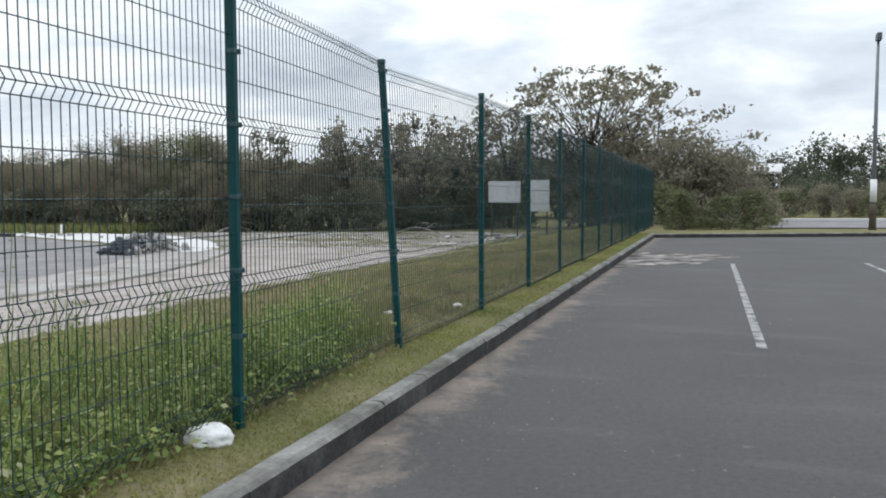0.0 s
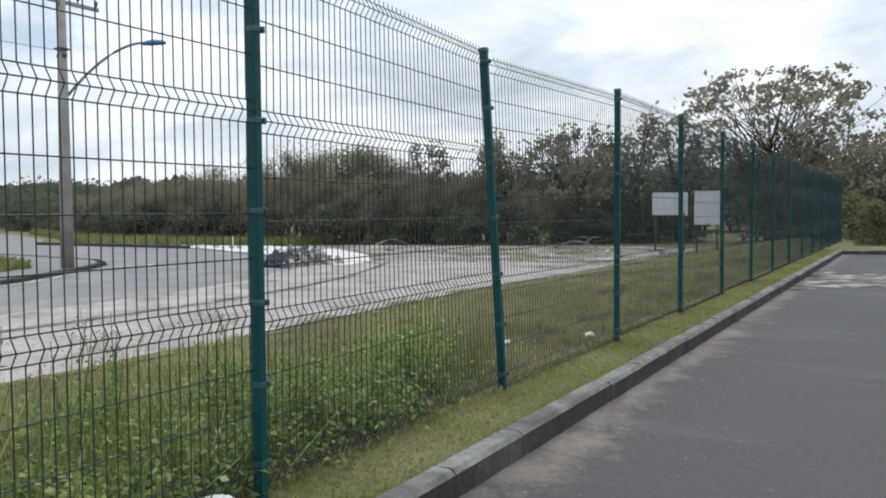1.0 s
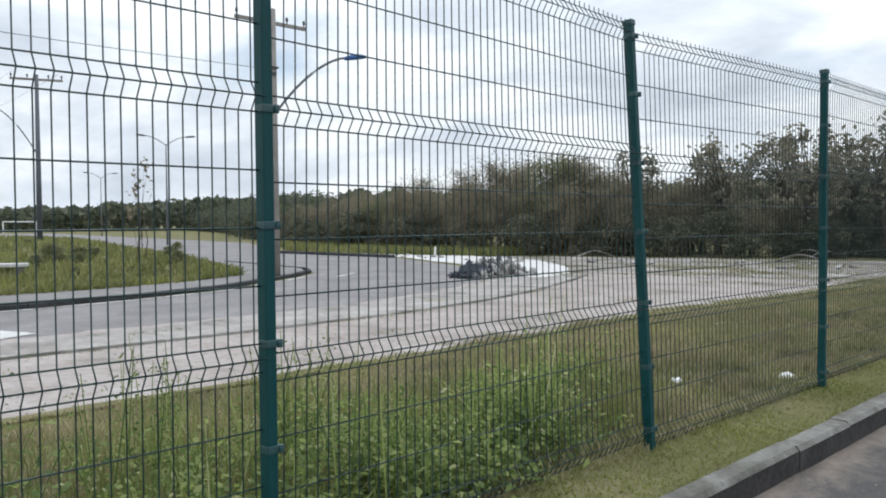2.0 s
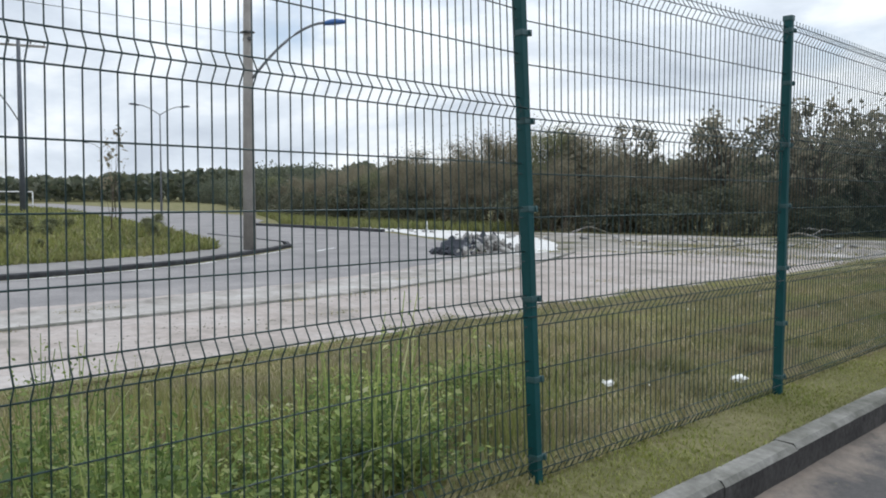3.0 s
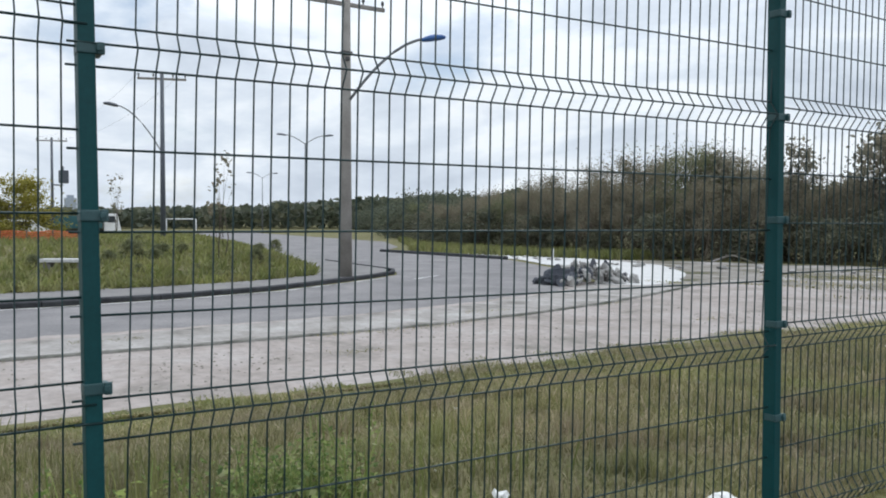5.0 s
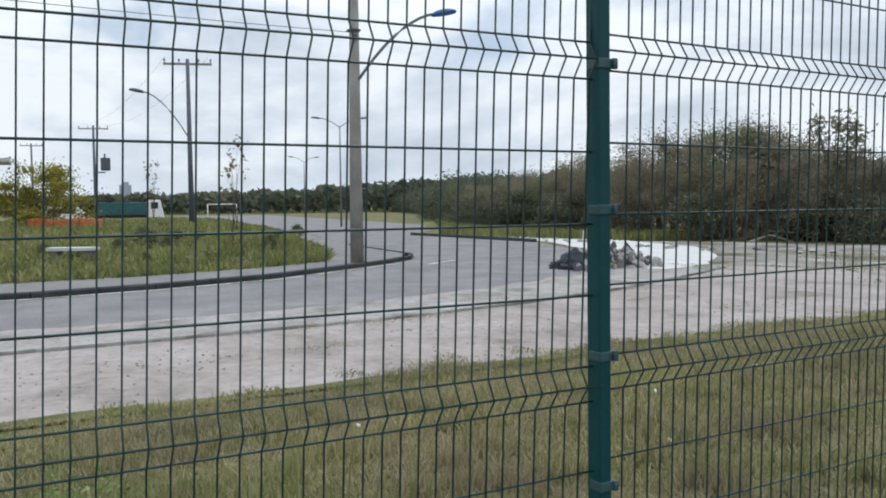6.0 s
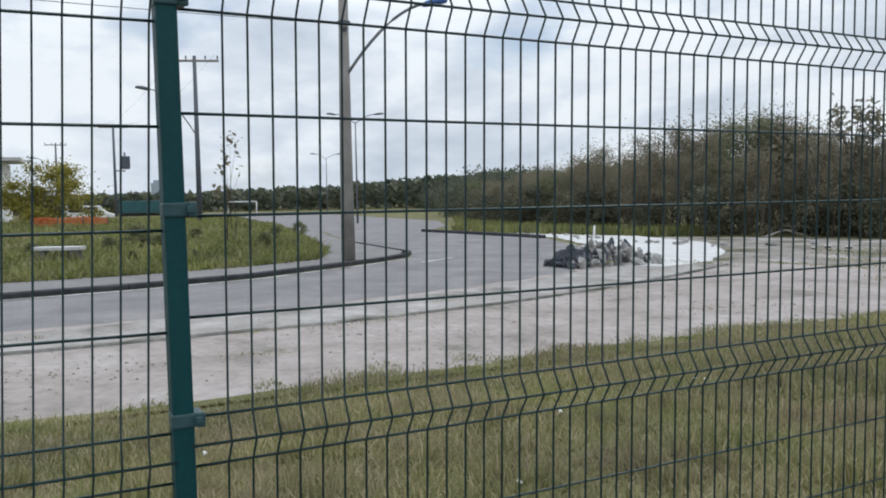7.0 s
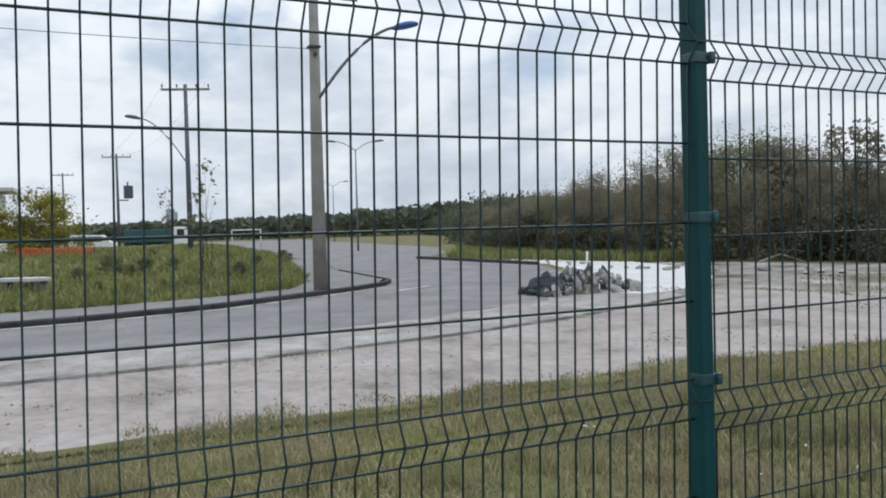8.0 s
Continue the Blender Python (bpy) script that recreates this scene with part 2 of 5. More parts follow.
def leaf_mat(name, stops, rough=0.6, glow=0.35, dry=None, depth=0.8, lush=None):
    """Leaves: each its own shade, light comes through them in part."""
    m, nt, bsdf, ob, geo = base_mat(name)
    c = ramp_of(nt, geo.outputs["Random Per Island"], stops)
    n = noise_of(nt, geo.outputs["Position"], 0.45, 4, 0.6)
    if dry:
        d = noise_of(nt, geo.outputs["Position"], 1.1, 6, 0.7, 0.4)
        c = blend(nt, ramp_of(nt, d, [(0.44, (0, 0, 0)), (0.62, (0.72,) * 3)]), c, dry)
    if lush:
        g = noise_of(nt, geo.outputs["Position"], 0.75, 5, 0.65, 0.5)
        c = blend(nt, ramp_of(nt, g, [(0.50, (0, 0, 0)), (0.66, (0.7,) * 3)]), c, lush)
    c = blend(nt, depth, c, ramp_of(nt, n, [(0.32, (0.6, 0.62, 0.62)), (0.68, (1.3, 1.25, 1.15))]), "MULTIPLY")
    nt.links.new(c, bsdf.inputs["Base Color"])
    bsdf.inputs["Roughness"].default_value, bsdf.inputs["Specular IOR Level"].default_value = rough, 0.3
    tr = nt.nodes.new("ShaderNodeBsdfTranslucent")
    nt.links.new(c, tr.inputs["Color"])
    mx = nt.nodes.new("ShaderNodeMixShader")
    mx.inputs[0].default_value = glow
    nt.links.new(bsdf.outputs[0], mx.inputs[1])
    nt.links.new(tr.outputs[0], mx.inputs[2])
    nt.links.new(mx.outputs[0], nt.nodes["Material Output"].inputs["Surface"])
    return m


M_SCRUB = leaf_mat("scrub_leaves", [(0.0, (0.152, 0.144, 0.106)), (0.5, (0.200, 0.187, 0.134)), (0.85, (0.245, 0.222, 0.158)), (1.0, (0.285, 0.210, 0.156))], glow=0.5, depth=0.6)
M_SCRUB2 = leaf_mat("green_scrub_leaves", [(0.0, (0.118, 0.134, 0.074)), (0.6, (0.168, 0.184, 0.099)), (1.0, (0.235, 0.241, 0.129))], glow=0.5, depth=0.6)
M_FARWOOD = leaf_mat("far_wood_leaves", [(0.0, (0.065, 0.081, 0.058)), (0.6, (0.104, 0.120, 0.083)), (1.0, (0.150, 0.156, 0.104))], glow=0.4, depth=0.5)
# Darker leaves: the shade at the wood's foot is put into their colour.
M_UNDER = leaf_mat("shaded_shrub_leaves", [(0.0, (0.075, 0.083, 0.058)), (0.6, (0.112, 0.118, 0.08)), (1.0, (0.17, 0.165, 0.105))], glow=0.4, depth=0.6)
M_TREE = leaf_mat("almond_tree_leaves", [(0.0, (0.155, 0.152, 0.118)), (0.6, (0.24, 0.228, 0.172)), (1.0, (0.33, 0.29, 0.22))], glow=0.5, depth=0.6)
M_YELLOW = leaf_mat("yellow_green_leaves", [(0.0, (0.17, 0.165, 0.03)), (0.6, (0.27, 0.25, 0.05)), (1.0, (0.34, 0.30, 0.08))])
M_WEED = leaf_mat("weed_leaves", [(0.0, (0.085, 0.138, 0.044)), (0.5, (0.190, 0.262, 0.080)), (0.8, (0.310, 0.375, 0.128)), (0.93, (0.36, 0.40, 0.16)), (1.0, (0.46, 0.47, 0.29))], glow=0.5)
M_GRASS = leaf_mat("lot_grass", [(0.0, (0.160, 0.166, 0.071)), (0.5, (0.252, 0.249, 0.109)), (0.8, (0.350, 0.315, 0.176)), (1.0, (0.495, 0.424, 0.308))], glow=0.4, dry=(0.281, 0.232, 0.170), depth=0.8, lush=(0.215, 0.248, 0.092))
M_MEADOW = leaf_mat("green_meadow_grass", [(0.0, (0.130, 0.154, 0.050)), (0.5, (0.196, 0.222, 0.069)), (1.0, (0.290, 0.295, 0.124))], glow=0.4, dry=(0.198, 0.184, 0.095))
M_LAWN = leaf_mat("short_verge_grass", [(0.0, (0.146, 0.174, 0.041)), (0.5, (0.207, 0.237, 0.056)), (0.85, (0.272, 0.293, 0.094)), (1.0, (0.363, 0.359, 0.175))], glow=0.4, dry=(0.242, 0.223, 0.108))

# ---------------------------------------------------------------- building helpers


def mesh_ob(name, verts, faces, material, parent=None, label="", smooth=False):
    me = bpy.data.meshes.new(name)
    me.from_pydata([tuple(v) for v in verts], [], [tuple(f) for f in faces])
    me.materials.append(material)
    if smooth:
        me.shade_smooth()
    ob = new(name, me)
    ob.parent = parent
    if label:
        ob["label"] = label
    return ob


def part(name, bm, material, parent=None, label="", smooth=False):
    me = bpy.data.meshes.new(name)
    bm.to_mesh(me)
    bm.free()
    me.materials.append(material)
    if smooth:
        me.shade_smooth()
    ob = new(name, me)
    ob.parent = parent
    if label:
        ob["label"] = label
    return ob


def shared(name, ob, parent, m=None):
    """Another object on ob's mesh, under parent."""
    o = new(name, ob.data)
    o.parent = parent
    if m is not None:
        o.matrix_basis = m
    return o


def empty(name, m, label, category, group=""):
    ob = new(name)
    ob.matrix_basis = m
    return tagged(ob, label, category, group)


def box(bm, x0, x1, y0, y1, z0, z1, bevel=0.0, m=None):
    r = bmesh.ops.create_cube(bm, size=1)
    vs = r["verts"]
    bmesh.ops.scale(bm, vec=(x1 - x0, y1 - y0, z1 - z0), verts=vs)
    bmesh.ops.translate(bm, vec=((x0 + x1) / 2, (y0 + y1) / 2, (z0 + z1) / 2), verts=vs)
    if bevel:
        es = list({e for v in vs for e in v.link_edges})
        r = bmesh.ops.bevel(bm, geom=es, offset=bevel, segments=2, affect="EDGES", profile=0.6)
        vs = list({v for f in r["faces"] for v in f.verts} | {v for v in vs if v.is_valid})
    if m is not None:
        bmesh.ops.transform(bm, matrix=m, verts=vs)
    return vs


def tube(points, radii, sides=6, cap=True):
    """Vertices and faces of a tube along points."""
    pts = [Vector(p) for p in points]
    verts, faces = [], []
    for i, p in enumerate(pts):
        d = (pts[min(i + 1, len(pts) - 1)] - pts[max(i - 1, 0)]).normalized()
        a = d.orthogonal() if abs(d.z) < 0.9 else d.cross(Vector((0, 1, 0)))
        a.normalize()
        b = d.cross(a)
        r = radii[i] if isinstance(radii, (list, tuple)) else radii
        for k in range(sides):
            w = 2 * math.pi * (k + 0.5) / sides
            verts.append(p + r * (math.cos(w) * a + math.sin(w) * b))
    for i in range(len(pts) - 1):
        for k in range(sides):
            k2 = (k + 1) % sides
            faces.append((i * sides + k, i * sides + k2, (i + 1) * sides + k2, (i + 1) * sides + k))
    if cap:
        faces.append(tuple(range(sides))[::-1])
        faces.append(tuple((len(pts) - 1) * sides + k for k in range(sides)))
    return verts, faces


def tube_ob(name, points, radii, material, parent=None, sides=6, label="", smooth=True):
    v, f = tube(points, radii, sides)
    return mesh_ob(name, v, f, material, parent, label, smooth)


def smooth01(a, b, x):
    t = min(1, max(0, (x - a) / (b - a)))
    return t * t * (3 - 2 * t)


def wobble(x, y, scale, amount):
    return amount * noise.noise((x * scale, y * scale, 3.7))


# ---------------------------------------------------------------- ground
STREET_Z = -0.345
BACK_A, BACK_B = Vector((0.5, 25.6)), Vector((30.0, 38.2))    # far kerb of the parking place
BACK_D = (BACK_B - BACK_A).normalized()
BACK_N = Vector((-BACK_D.y, BACK_D.x))


def behind(x, y):
    return (Vector((x, y)) - BACK_A).dot(BACK_N)


def height(x, y):
    """Height of the open ground: verge by the fence, falling to the street."""
    s = smooth01(-6.3, -0.35, x)
    h = STREET_Z + 0.49 * s
    h += 0.012 * noise.noise((x * 1.3, y * 1.3, 0)) * (1 if -4.5 < x < 0.3 else 0.3)
    d = behind(x, y)
    if x > 0.5 and d < 1.2:
        return -0.14
    if x > 0.43 and d < 0.4:
        return 0.12
    if d > 0.4:
        h = 0.10 - 0.15 * smooth01(3.5, 6.5, d) if x > 0.43 else h + (0.13 - h) * smooth01(0, 3, d) * smooth01(-4, 0.4, x)
    far = math.hypot(x, y)
    return h + 5.0 * smooth01(150, 500, far) * (0.5 + 0.5 * noise.noise((x * 0.004, y * 0.004, 1)))


def spaced(*spans):
    out = []
    for a, b, n in spans:
        out += [a + (b - a) * i / n for i in range(n)]
    return out + [spans[-1][1]]


xs = spaced((-2500, -300, 12), (-300, -60, 16), (-60, -6, 40), (-6, 0.25, 36), (0.25, 0.43, 1), (0.43, 0.53, 1), (0.53, 12, 18), (12, 80, 14), (80, 2500, 12))
ys = spaced((-2500, -100, 10), (-100, -6, 20), (-6, 20, 90), (20, 60, 40), (60, 200, 16), (200, 2500, 12))
gv = [(x, y, height(x, y)) for x in xs for y in ys]
ny = len(ys)
gf = [(i * ny + j, (i + 1) * ny + j, (i + 1) * ny + j + 1, i * ny + j + 1) for i in range(len(xs) - 1) for j in range(ny - 1)]
ground = tagged(mesh_ob("ground", gv, gf, M_EARTH, smooth=True), "rough grass-covered earth running out to the horizon", "ground", kind="structure")


def outline(pts, step, amount, scale, closed=True):
    """A ragged outline along corner points."""
    out = []
    n = len(pts) if closed else len(pts) - 1
    for i in range(n):
        a, b = Vector(pts[i]), Vector(pts[(i + 1) % len(pts)])
        k = max(1, int((b - a).length / step))
        nrm = Vector((-(b - a).y, (b - a).x)).normalized()
        for j in range(k):
            p = a.lerp(b, j / k)
            out.append(p + nrm * (wobble(p.x, p.y, scale, amount) + wobble(p.x + 50, p.y, scale * 4, amount * 0.45)))
    return out


def sheet(name, pts, z, material, label, category, step=0.5, amount=0.0, scale=0.5, kind="structure"):
    bm = bmesh.new()
    loop = [bm.verts.new((p.x, p.y, z)) for p in outline([Vector(q) for q in pts], step, amount, scale)]
    f = bm.faces.new(loop)
    if f.normal.z < 0:
        f.normal_flip()
    f.normal_update()
    if f.normal.z < 0:
        f.normal_flip()
    bmesh.ops.triangulate(bm, faces=[f])
    return tagged(part(name, bm, material), label, category, kind=kind)


sheet("parking_asphalt", [(0.56, -40), (0.56, 25.68), (30, 38.25), (60, 38), (60, -40)], 0.0, M_PARK,
      "dark worn asphalt of the parking place with sandy drifts", "asphalt", step=50)
STREET = [(-11.1, -60), (-11.0, 2), (-11.4, 8), (-11.8, 10.8), (-12.7, 13.6), (-13.5, 15.6), (-15.8, 18.6), (-20.5, 22), (-27.8, 25.0),
          (-34, 24.9), (-39.6, 24.6), (-47, 30), (-61, 36.5), (-84, 40), (-160, 52), (-160, 22), (-60, 20.6), (-44, 20.4), (-30, 16.9),
          (-24, 16.2), (-22.2, 15.9), (-21.0, 15.2), (-19.9, 13.9), (-18.8, 12.3), (-17.0, 9.4), (-16.1, 6.6), (-15.7, 4.2), (-15.7, -60)]
sheet("road", STREET, STREET_Z + 0.009, M_STREET, "grey worn street asphalt bending at a junction", "road", step=1.5, amount=0.06, scale=0.8)
sheet("sand_shoulder", [(-5.2, -30), (-5.1, 0), (-5.0, 3), (-5.3, 6), (-5.75, 8.5), (-5.85, 11), (-5.95, 13.5), (-5.6, 16), (-4.6, 18.8), (-4.2, 21), (-6, 23), (-11, 22.6), (-13.6, 20.6),
                        (-15.6, 18.5), (-13.7, 15.6), (-12.9, 13.6), (-11.95, 10.8), (-11.55, 8), (-11.2, 2), (-11.2, -30)],
      STREET_Z + 0.013, M_SAND, "pale trampled sandy earth between grass and street", "sand", step=0.25, amount=0.32, scale=0.9)
OLD_KERB = [(-9.5, -24), (-9.3, 0), (-9.25, 5), (-9.45, 9), (-9.95, 12), (-10.65, 14.4), (-11.5, 16.6), (-12.3, 18.5), (-13.2, 20.4)]
sheet("gutter_strip", OLD_KERB + [(-14.6, 20.2), (-15.3, 18.6), (-13.4, 15.7), (-12.6, 13.6), (-11.65, 10.8), (-11.25, 8), (-10.85, 2), (-11.0, -24)],
      STREET_Z + 0.016, M_GUTTER, "pale grey sand-covered gutter strip beside the street", "concrete", step=0.3, amount=0.14, scale=0.7)
sheet("pale_patch", [(-12.9, -1.5), (-12.9, 2.4), (-11.5, 3.1), (-11.0, 2.0), (-11.2, -1.0)], STREET_Z + 0.020, M_SLAB,
      "whitish spill of cement on the street's edge", "concrete", step=0.2, amount=0.25, scale=1.2)
sheet("dirt_yard", [(-3.2, 17.6), (-2.4, 24), (-3.0, 33), (-9, 36), (-16, 34), (-24, 30.6), (-27, 27.5), (-19, 22), (-13, 19.5), (-6, 21.5)],
      STREET_Z + 0.006, M_DIRT, "grey bare dirt with scattered debris before the trees", "dirt", step=0.5, amount=0.6, scale=0.4)
sheet("concrete_apron", [(-13.6, 18.9), (-14.2, 21.0), (-16.6, 24.0), (-20.6, 27.3), (-27, 29.2), (-34, 29.0), (-37, 27.0), (-34.5, 25.5), (-28, 25.6), (-20.8, 22.6), (-16.2, 19.4), (-14.4, 18.2)],
      STREET_Z + 0.022, M_SLAB, "bright pale concrete apron at the street corner", "concrete", step=0.5, amount=0.16, scale=0.5)
sheet("pavement_island", [(-16.15, -40), (-16.15, 4.2), (-16.55, 6.6), (-17.5, 9.4), (-19.3, 12.3), (-20.4, 13.9), (-21.5, 15.1), (-22.7, 15.8), (-24.5, 16.0), (-30, 16.6), (-44, 19.9),
                          (-44, 18.0), (-31, 15.0), (-25, 13.6), (-22.4, 12.7), (-21.0, 12.0), (-20.3, 10.9), (-19.6, 9.3), (-18.9, 7.0), (-18.7, 4.2), (-18.7, -40)],
      STREET_Z + 0.108, M_PAVE, "grey concrete footway behind the kerb", "pavement", step=1.0, amount=0.04, scale=1.0)
sheet("sand_patch", [(0.62, 12.8), (1.4, 13.9), (2.2, 14.4), (2.5, 15.4), (3.1, 17.0), (2.9, 17.5), (1.3, 17.4), (0.62, 18.2)], 0.004, M_DUST,
      "pale washed-out sand on the asphalt", "sand", step=0.12, amount=0.28, scale=1.6)
sheet("far_road", [(4.9, 37.0), (12, 38.6), (60, 54), (60, 62), (12, 47.6), (5.7, 45.8)], 0.0, M_STREET, "far grey road behind the parking place", "road", step=2, amount=0.1)

# raised ground of the island behind the footway
iv, jf = [], []
ix = spaced((-70, -30, 14), (-30, -17.6, 26))
iy = spaced((-40, 0, 14), (0, 20.2, 40))


def island_edge(y):
    """x of the island's street side."""
    line = [(-18.4, -60), (-18.4, 4.2), (-18.6, 7.0), (-19.3, 9.5), (-20.0, 11.0), (-20.7, 12.2), (-22.3, 13.0), (-25, 13.9), (-31, 15.3), (-44.5, 18.4), (-72, 20.3)]
    for (x0, y0), (x1, y1) in zip(line, line[1:]):
        if y0 <= y <= y1 and y1 > y0:
            return x0 + (x1 - x0) * (y - y0) / (y1 - y0)
    return -72


for y in iy:
    e = island_edge(y)
    for i in range(24):
        u = i / 23
        x = e - u * u * (72 + e if e > -71 else 0.5)
        rise = 0.09 + 0.34 * smooth01(0.3, 4.5, e - x) * smooth01(0, 3, 20.4 - y) + 0.42 * smooth01(5, 14, e - x) * smooth01(0, 6, 20.4 - y) + 0.05 * noise.noise((x * 0.5, y * 0.5, 4))
        iv.append((x, y, STREET_Z + rise))
for j in range(len(iy) - 1):
    for i in range(23):
        jf.append((j * 24 + i, (j + 1) * 24 + i, (j + 1) * 24 + i + 1, j * 24 + i + 1))
island = tagged(mesh_ob("island_ground", iv, jf, M_EARTH, smooth=True), "low weedy mound of earth across the street", "ground", kind="structure")
vg = [(p.x, p.y, 0.125) for p in (BACK_A + BACK_D * a + BACK_N * b for a in spaced((-0.2, 32, 40)) for b in (0.14, 0.6, 1.4, 2.4))]
tagged(mesh_ob("verge_ground", vg, [(i * 4 + k, (i + 1) * 4 + k, (i + 1) * 4 + k + 1, i * 4 + k + 1) for i in range(40) for k in range(3)], M_EARTH),
       "grassy verge behind the far kerb", "ground", kind="structure")


def kerb_mesh(length, w, h, seed):
    """One kerb stone: chamfered front edge, uneven worn faces."""
    bm = bmesh.new()
    prof = [(0, -0.12), (w, -0.12), (w, h - 0.03), (w - 0.025, h - 0.004), (0.012, h), (0, h - 0.012)]
    n = 7
    rings = []
    for i in range(n + 1):
        y = 0.001 + (length - 0.002) * i / n
        ring = []
        for k, (x, z) in enumerate(prof):
            j = 0.010 * noise.noise((x * 9 + seed * 7, y * 5, z * 9)) if z > 0 else 0
            ring.append(bm.verts.new((x + j, y, z + j * 0.6)))
        rings.append(ring)
    for a, b in zip(rings, rings[1:]):
        for k in range(len(prof)):
            bm.faces.new((a[k], a[(k + 1) % len(prof)], b[(k + 1) % len(prof)], b[k]))
    bm.faces.new(rings[0][::-1])
    bm.faces.new(rings[-1])
    bmesh.ops.recalc_face_normals(bm, faces=bm.faces)
    # Slot 1 for upward faces; the parking kerb gives it the sky-lit top tone.
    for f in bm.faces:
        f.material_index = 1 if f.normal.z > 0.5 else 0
    return bm


kerb = tagged(new("kerb"), "weathered grey concrete kerb along the parking place", "kerb", kind="structure")
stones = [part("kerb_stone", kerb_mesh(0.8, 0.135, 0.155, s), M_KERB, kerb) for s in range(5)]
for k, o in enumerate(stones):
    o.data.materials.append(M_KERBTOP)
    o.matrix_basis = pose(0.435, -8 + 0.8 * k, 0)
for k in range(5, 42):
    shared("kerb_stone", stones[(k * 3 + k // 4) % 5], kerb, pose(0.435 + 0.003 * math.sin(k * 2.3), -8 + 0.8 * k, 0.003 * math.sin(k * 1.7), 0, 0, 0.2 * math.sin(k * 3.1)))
turn_back = math.degrees(math.atan2(BACK_D.y, BACK_D.x)) - 90
back_kerb = tagged(new("kerb_back"), "weathered grey concrete kerb closing the parking place", "kerb", kind="structure")
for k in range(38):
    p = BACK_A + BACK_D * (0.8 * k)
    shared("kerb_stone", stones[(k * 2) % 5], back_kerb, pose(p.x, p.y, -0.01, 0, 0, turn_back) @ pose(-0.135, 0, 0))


def kerb_run(name, pts, w, h, z, material, label):
    """Street kerb of stones about a metre long along a line of corner points."""
    root = tagged(new(name), label, "kerb", kind="structure")
    first = None
    for a, b in zip(pts, pts[1:]):
        a, b = Vector(a), Vector(b)
        n = max(1, round((b - a).length / 1.0))
        d = (b - a) / n
        turn = math.degrees(math.atan2(d.y, d.x)) - 90
        for k in range(n):
            p = a + d * k
            m = pose(p.x, p.y, z, 0, 0, turn) @ Matrix.Diagonal((1, d.length, 1, 1))
            if first is None:
                first = part("kerb_stone", kerb_mesh(1.0, w, h, 9), material, root)
                first.data.materials.append(material)
                first.matrix_basis = m
            else:
                shared("kerb_stone", first, root, m)
    return root


kerb_run("kerb_island", [(-16.1, -20), (-16.1, 4.2), (-16.5, 6.6), (-17.4, 9.4), (-19.2, 12.3), (-20.3, 13.9), (-21.4, 15.2), (-22.6, 15.9), (-24.4, 16.1), (-30, 16.75)],
         0.13, 0.125, STREET_Z, M_KERB_DARK, "dark stained concrete kerb round the weedy island")
kerb_run("kerb_sunken", OLD_KERB[1:], 0.11, 0.045, STREET_Z, M_KERB_OLD, "old kerb sunk almost level into the sand")
kerb_run("kerb_corner", [(-39.6, 24.75), (-34, 25.0), (-28.0, 25.1)], 0.18, 0.16, STREET_Z, M_KERB_DARK, "dark concrete kerb on the far street corner")


kerb_run("kerb_far", [(5.6, 46.0), (12, 47.8), (40, 55.8)], 0.25, 0.20, 0.0, M_SLAB, "pale kerb on the far side of the back road")


def stripe(name, pts, w, z, label, material=None):
    v, f = [], []
    for i, p in enumerate(pts):
        a, b = Vector(pts[max(0, i - 1)]), Vector(pts[min(len(pts) - 1, i + 1)])
        d = (b - a).normalized()
        nrm = Vector((-d.y, d.x)) * w / 2
        for q in (Vector(p) - nrm, Vector(p) + nrm):
            v.append((q.x, q.y, z))
    f = [(2 * i, 2 * i + 1, 2 * i + 3, 2 * i + 2) for i in range(len(pts) - 1)]
    return tagged(mesh_ob(name, v, f, material or M_LINE), label, "marking", kind="structure")


stripe("bay_line", [(3.0, 4.3), (2.98, 9), (2.95, 14.6)], 0.095, 0.005, "worn white painted bay line on asphalt")
stripe("bay_line", [(5.75, 11.5), (5.7, 15.6)], 0.11, 0.005, "worn white painted bay line on asphalt")
stripe("edge_line", [(-15.65, -20), (-15.65, 4.2), (-16.05, 6.7), (-16.95, 9.6), (-18.75, 12.5), (-19.8, 14.1)], 0.12, STREET_Z + 0.02, "thin worn white line along the street kerb", M_EDGE)
stripe("dash_line", [(-18.9, 14.6), (-20.0, 16.2)], 0.14, STREET_Z + 0.02, "short worn white dash on the street", M_EDGE)

# ---------------------------------------------------------------- fence
S = 2.53
ROWS = [0.0, 0.05, 0.10, 0.3, 0.5, 0.7, 0.75, 0.80, 1.0, 1.2, 1.4, 1.6, 1.65, 1.70, 1.9, 2.1, 2.3, 2.35, 2.40]
FOLDED = (0.05, 0.75, 1.65, 2.35)


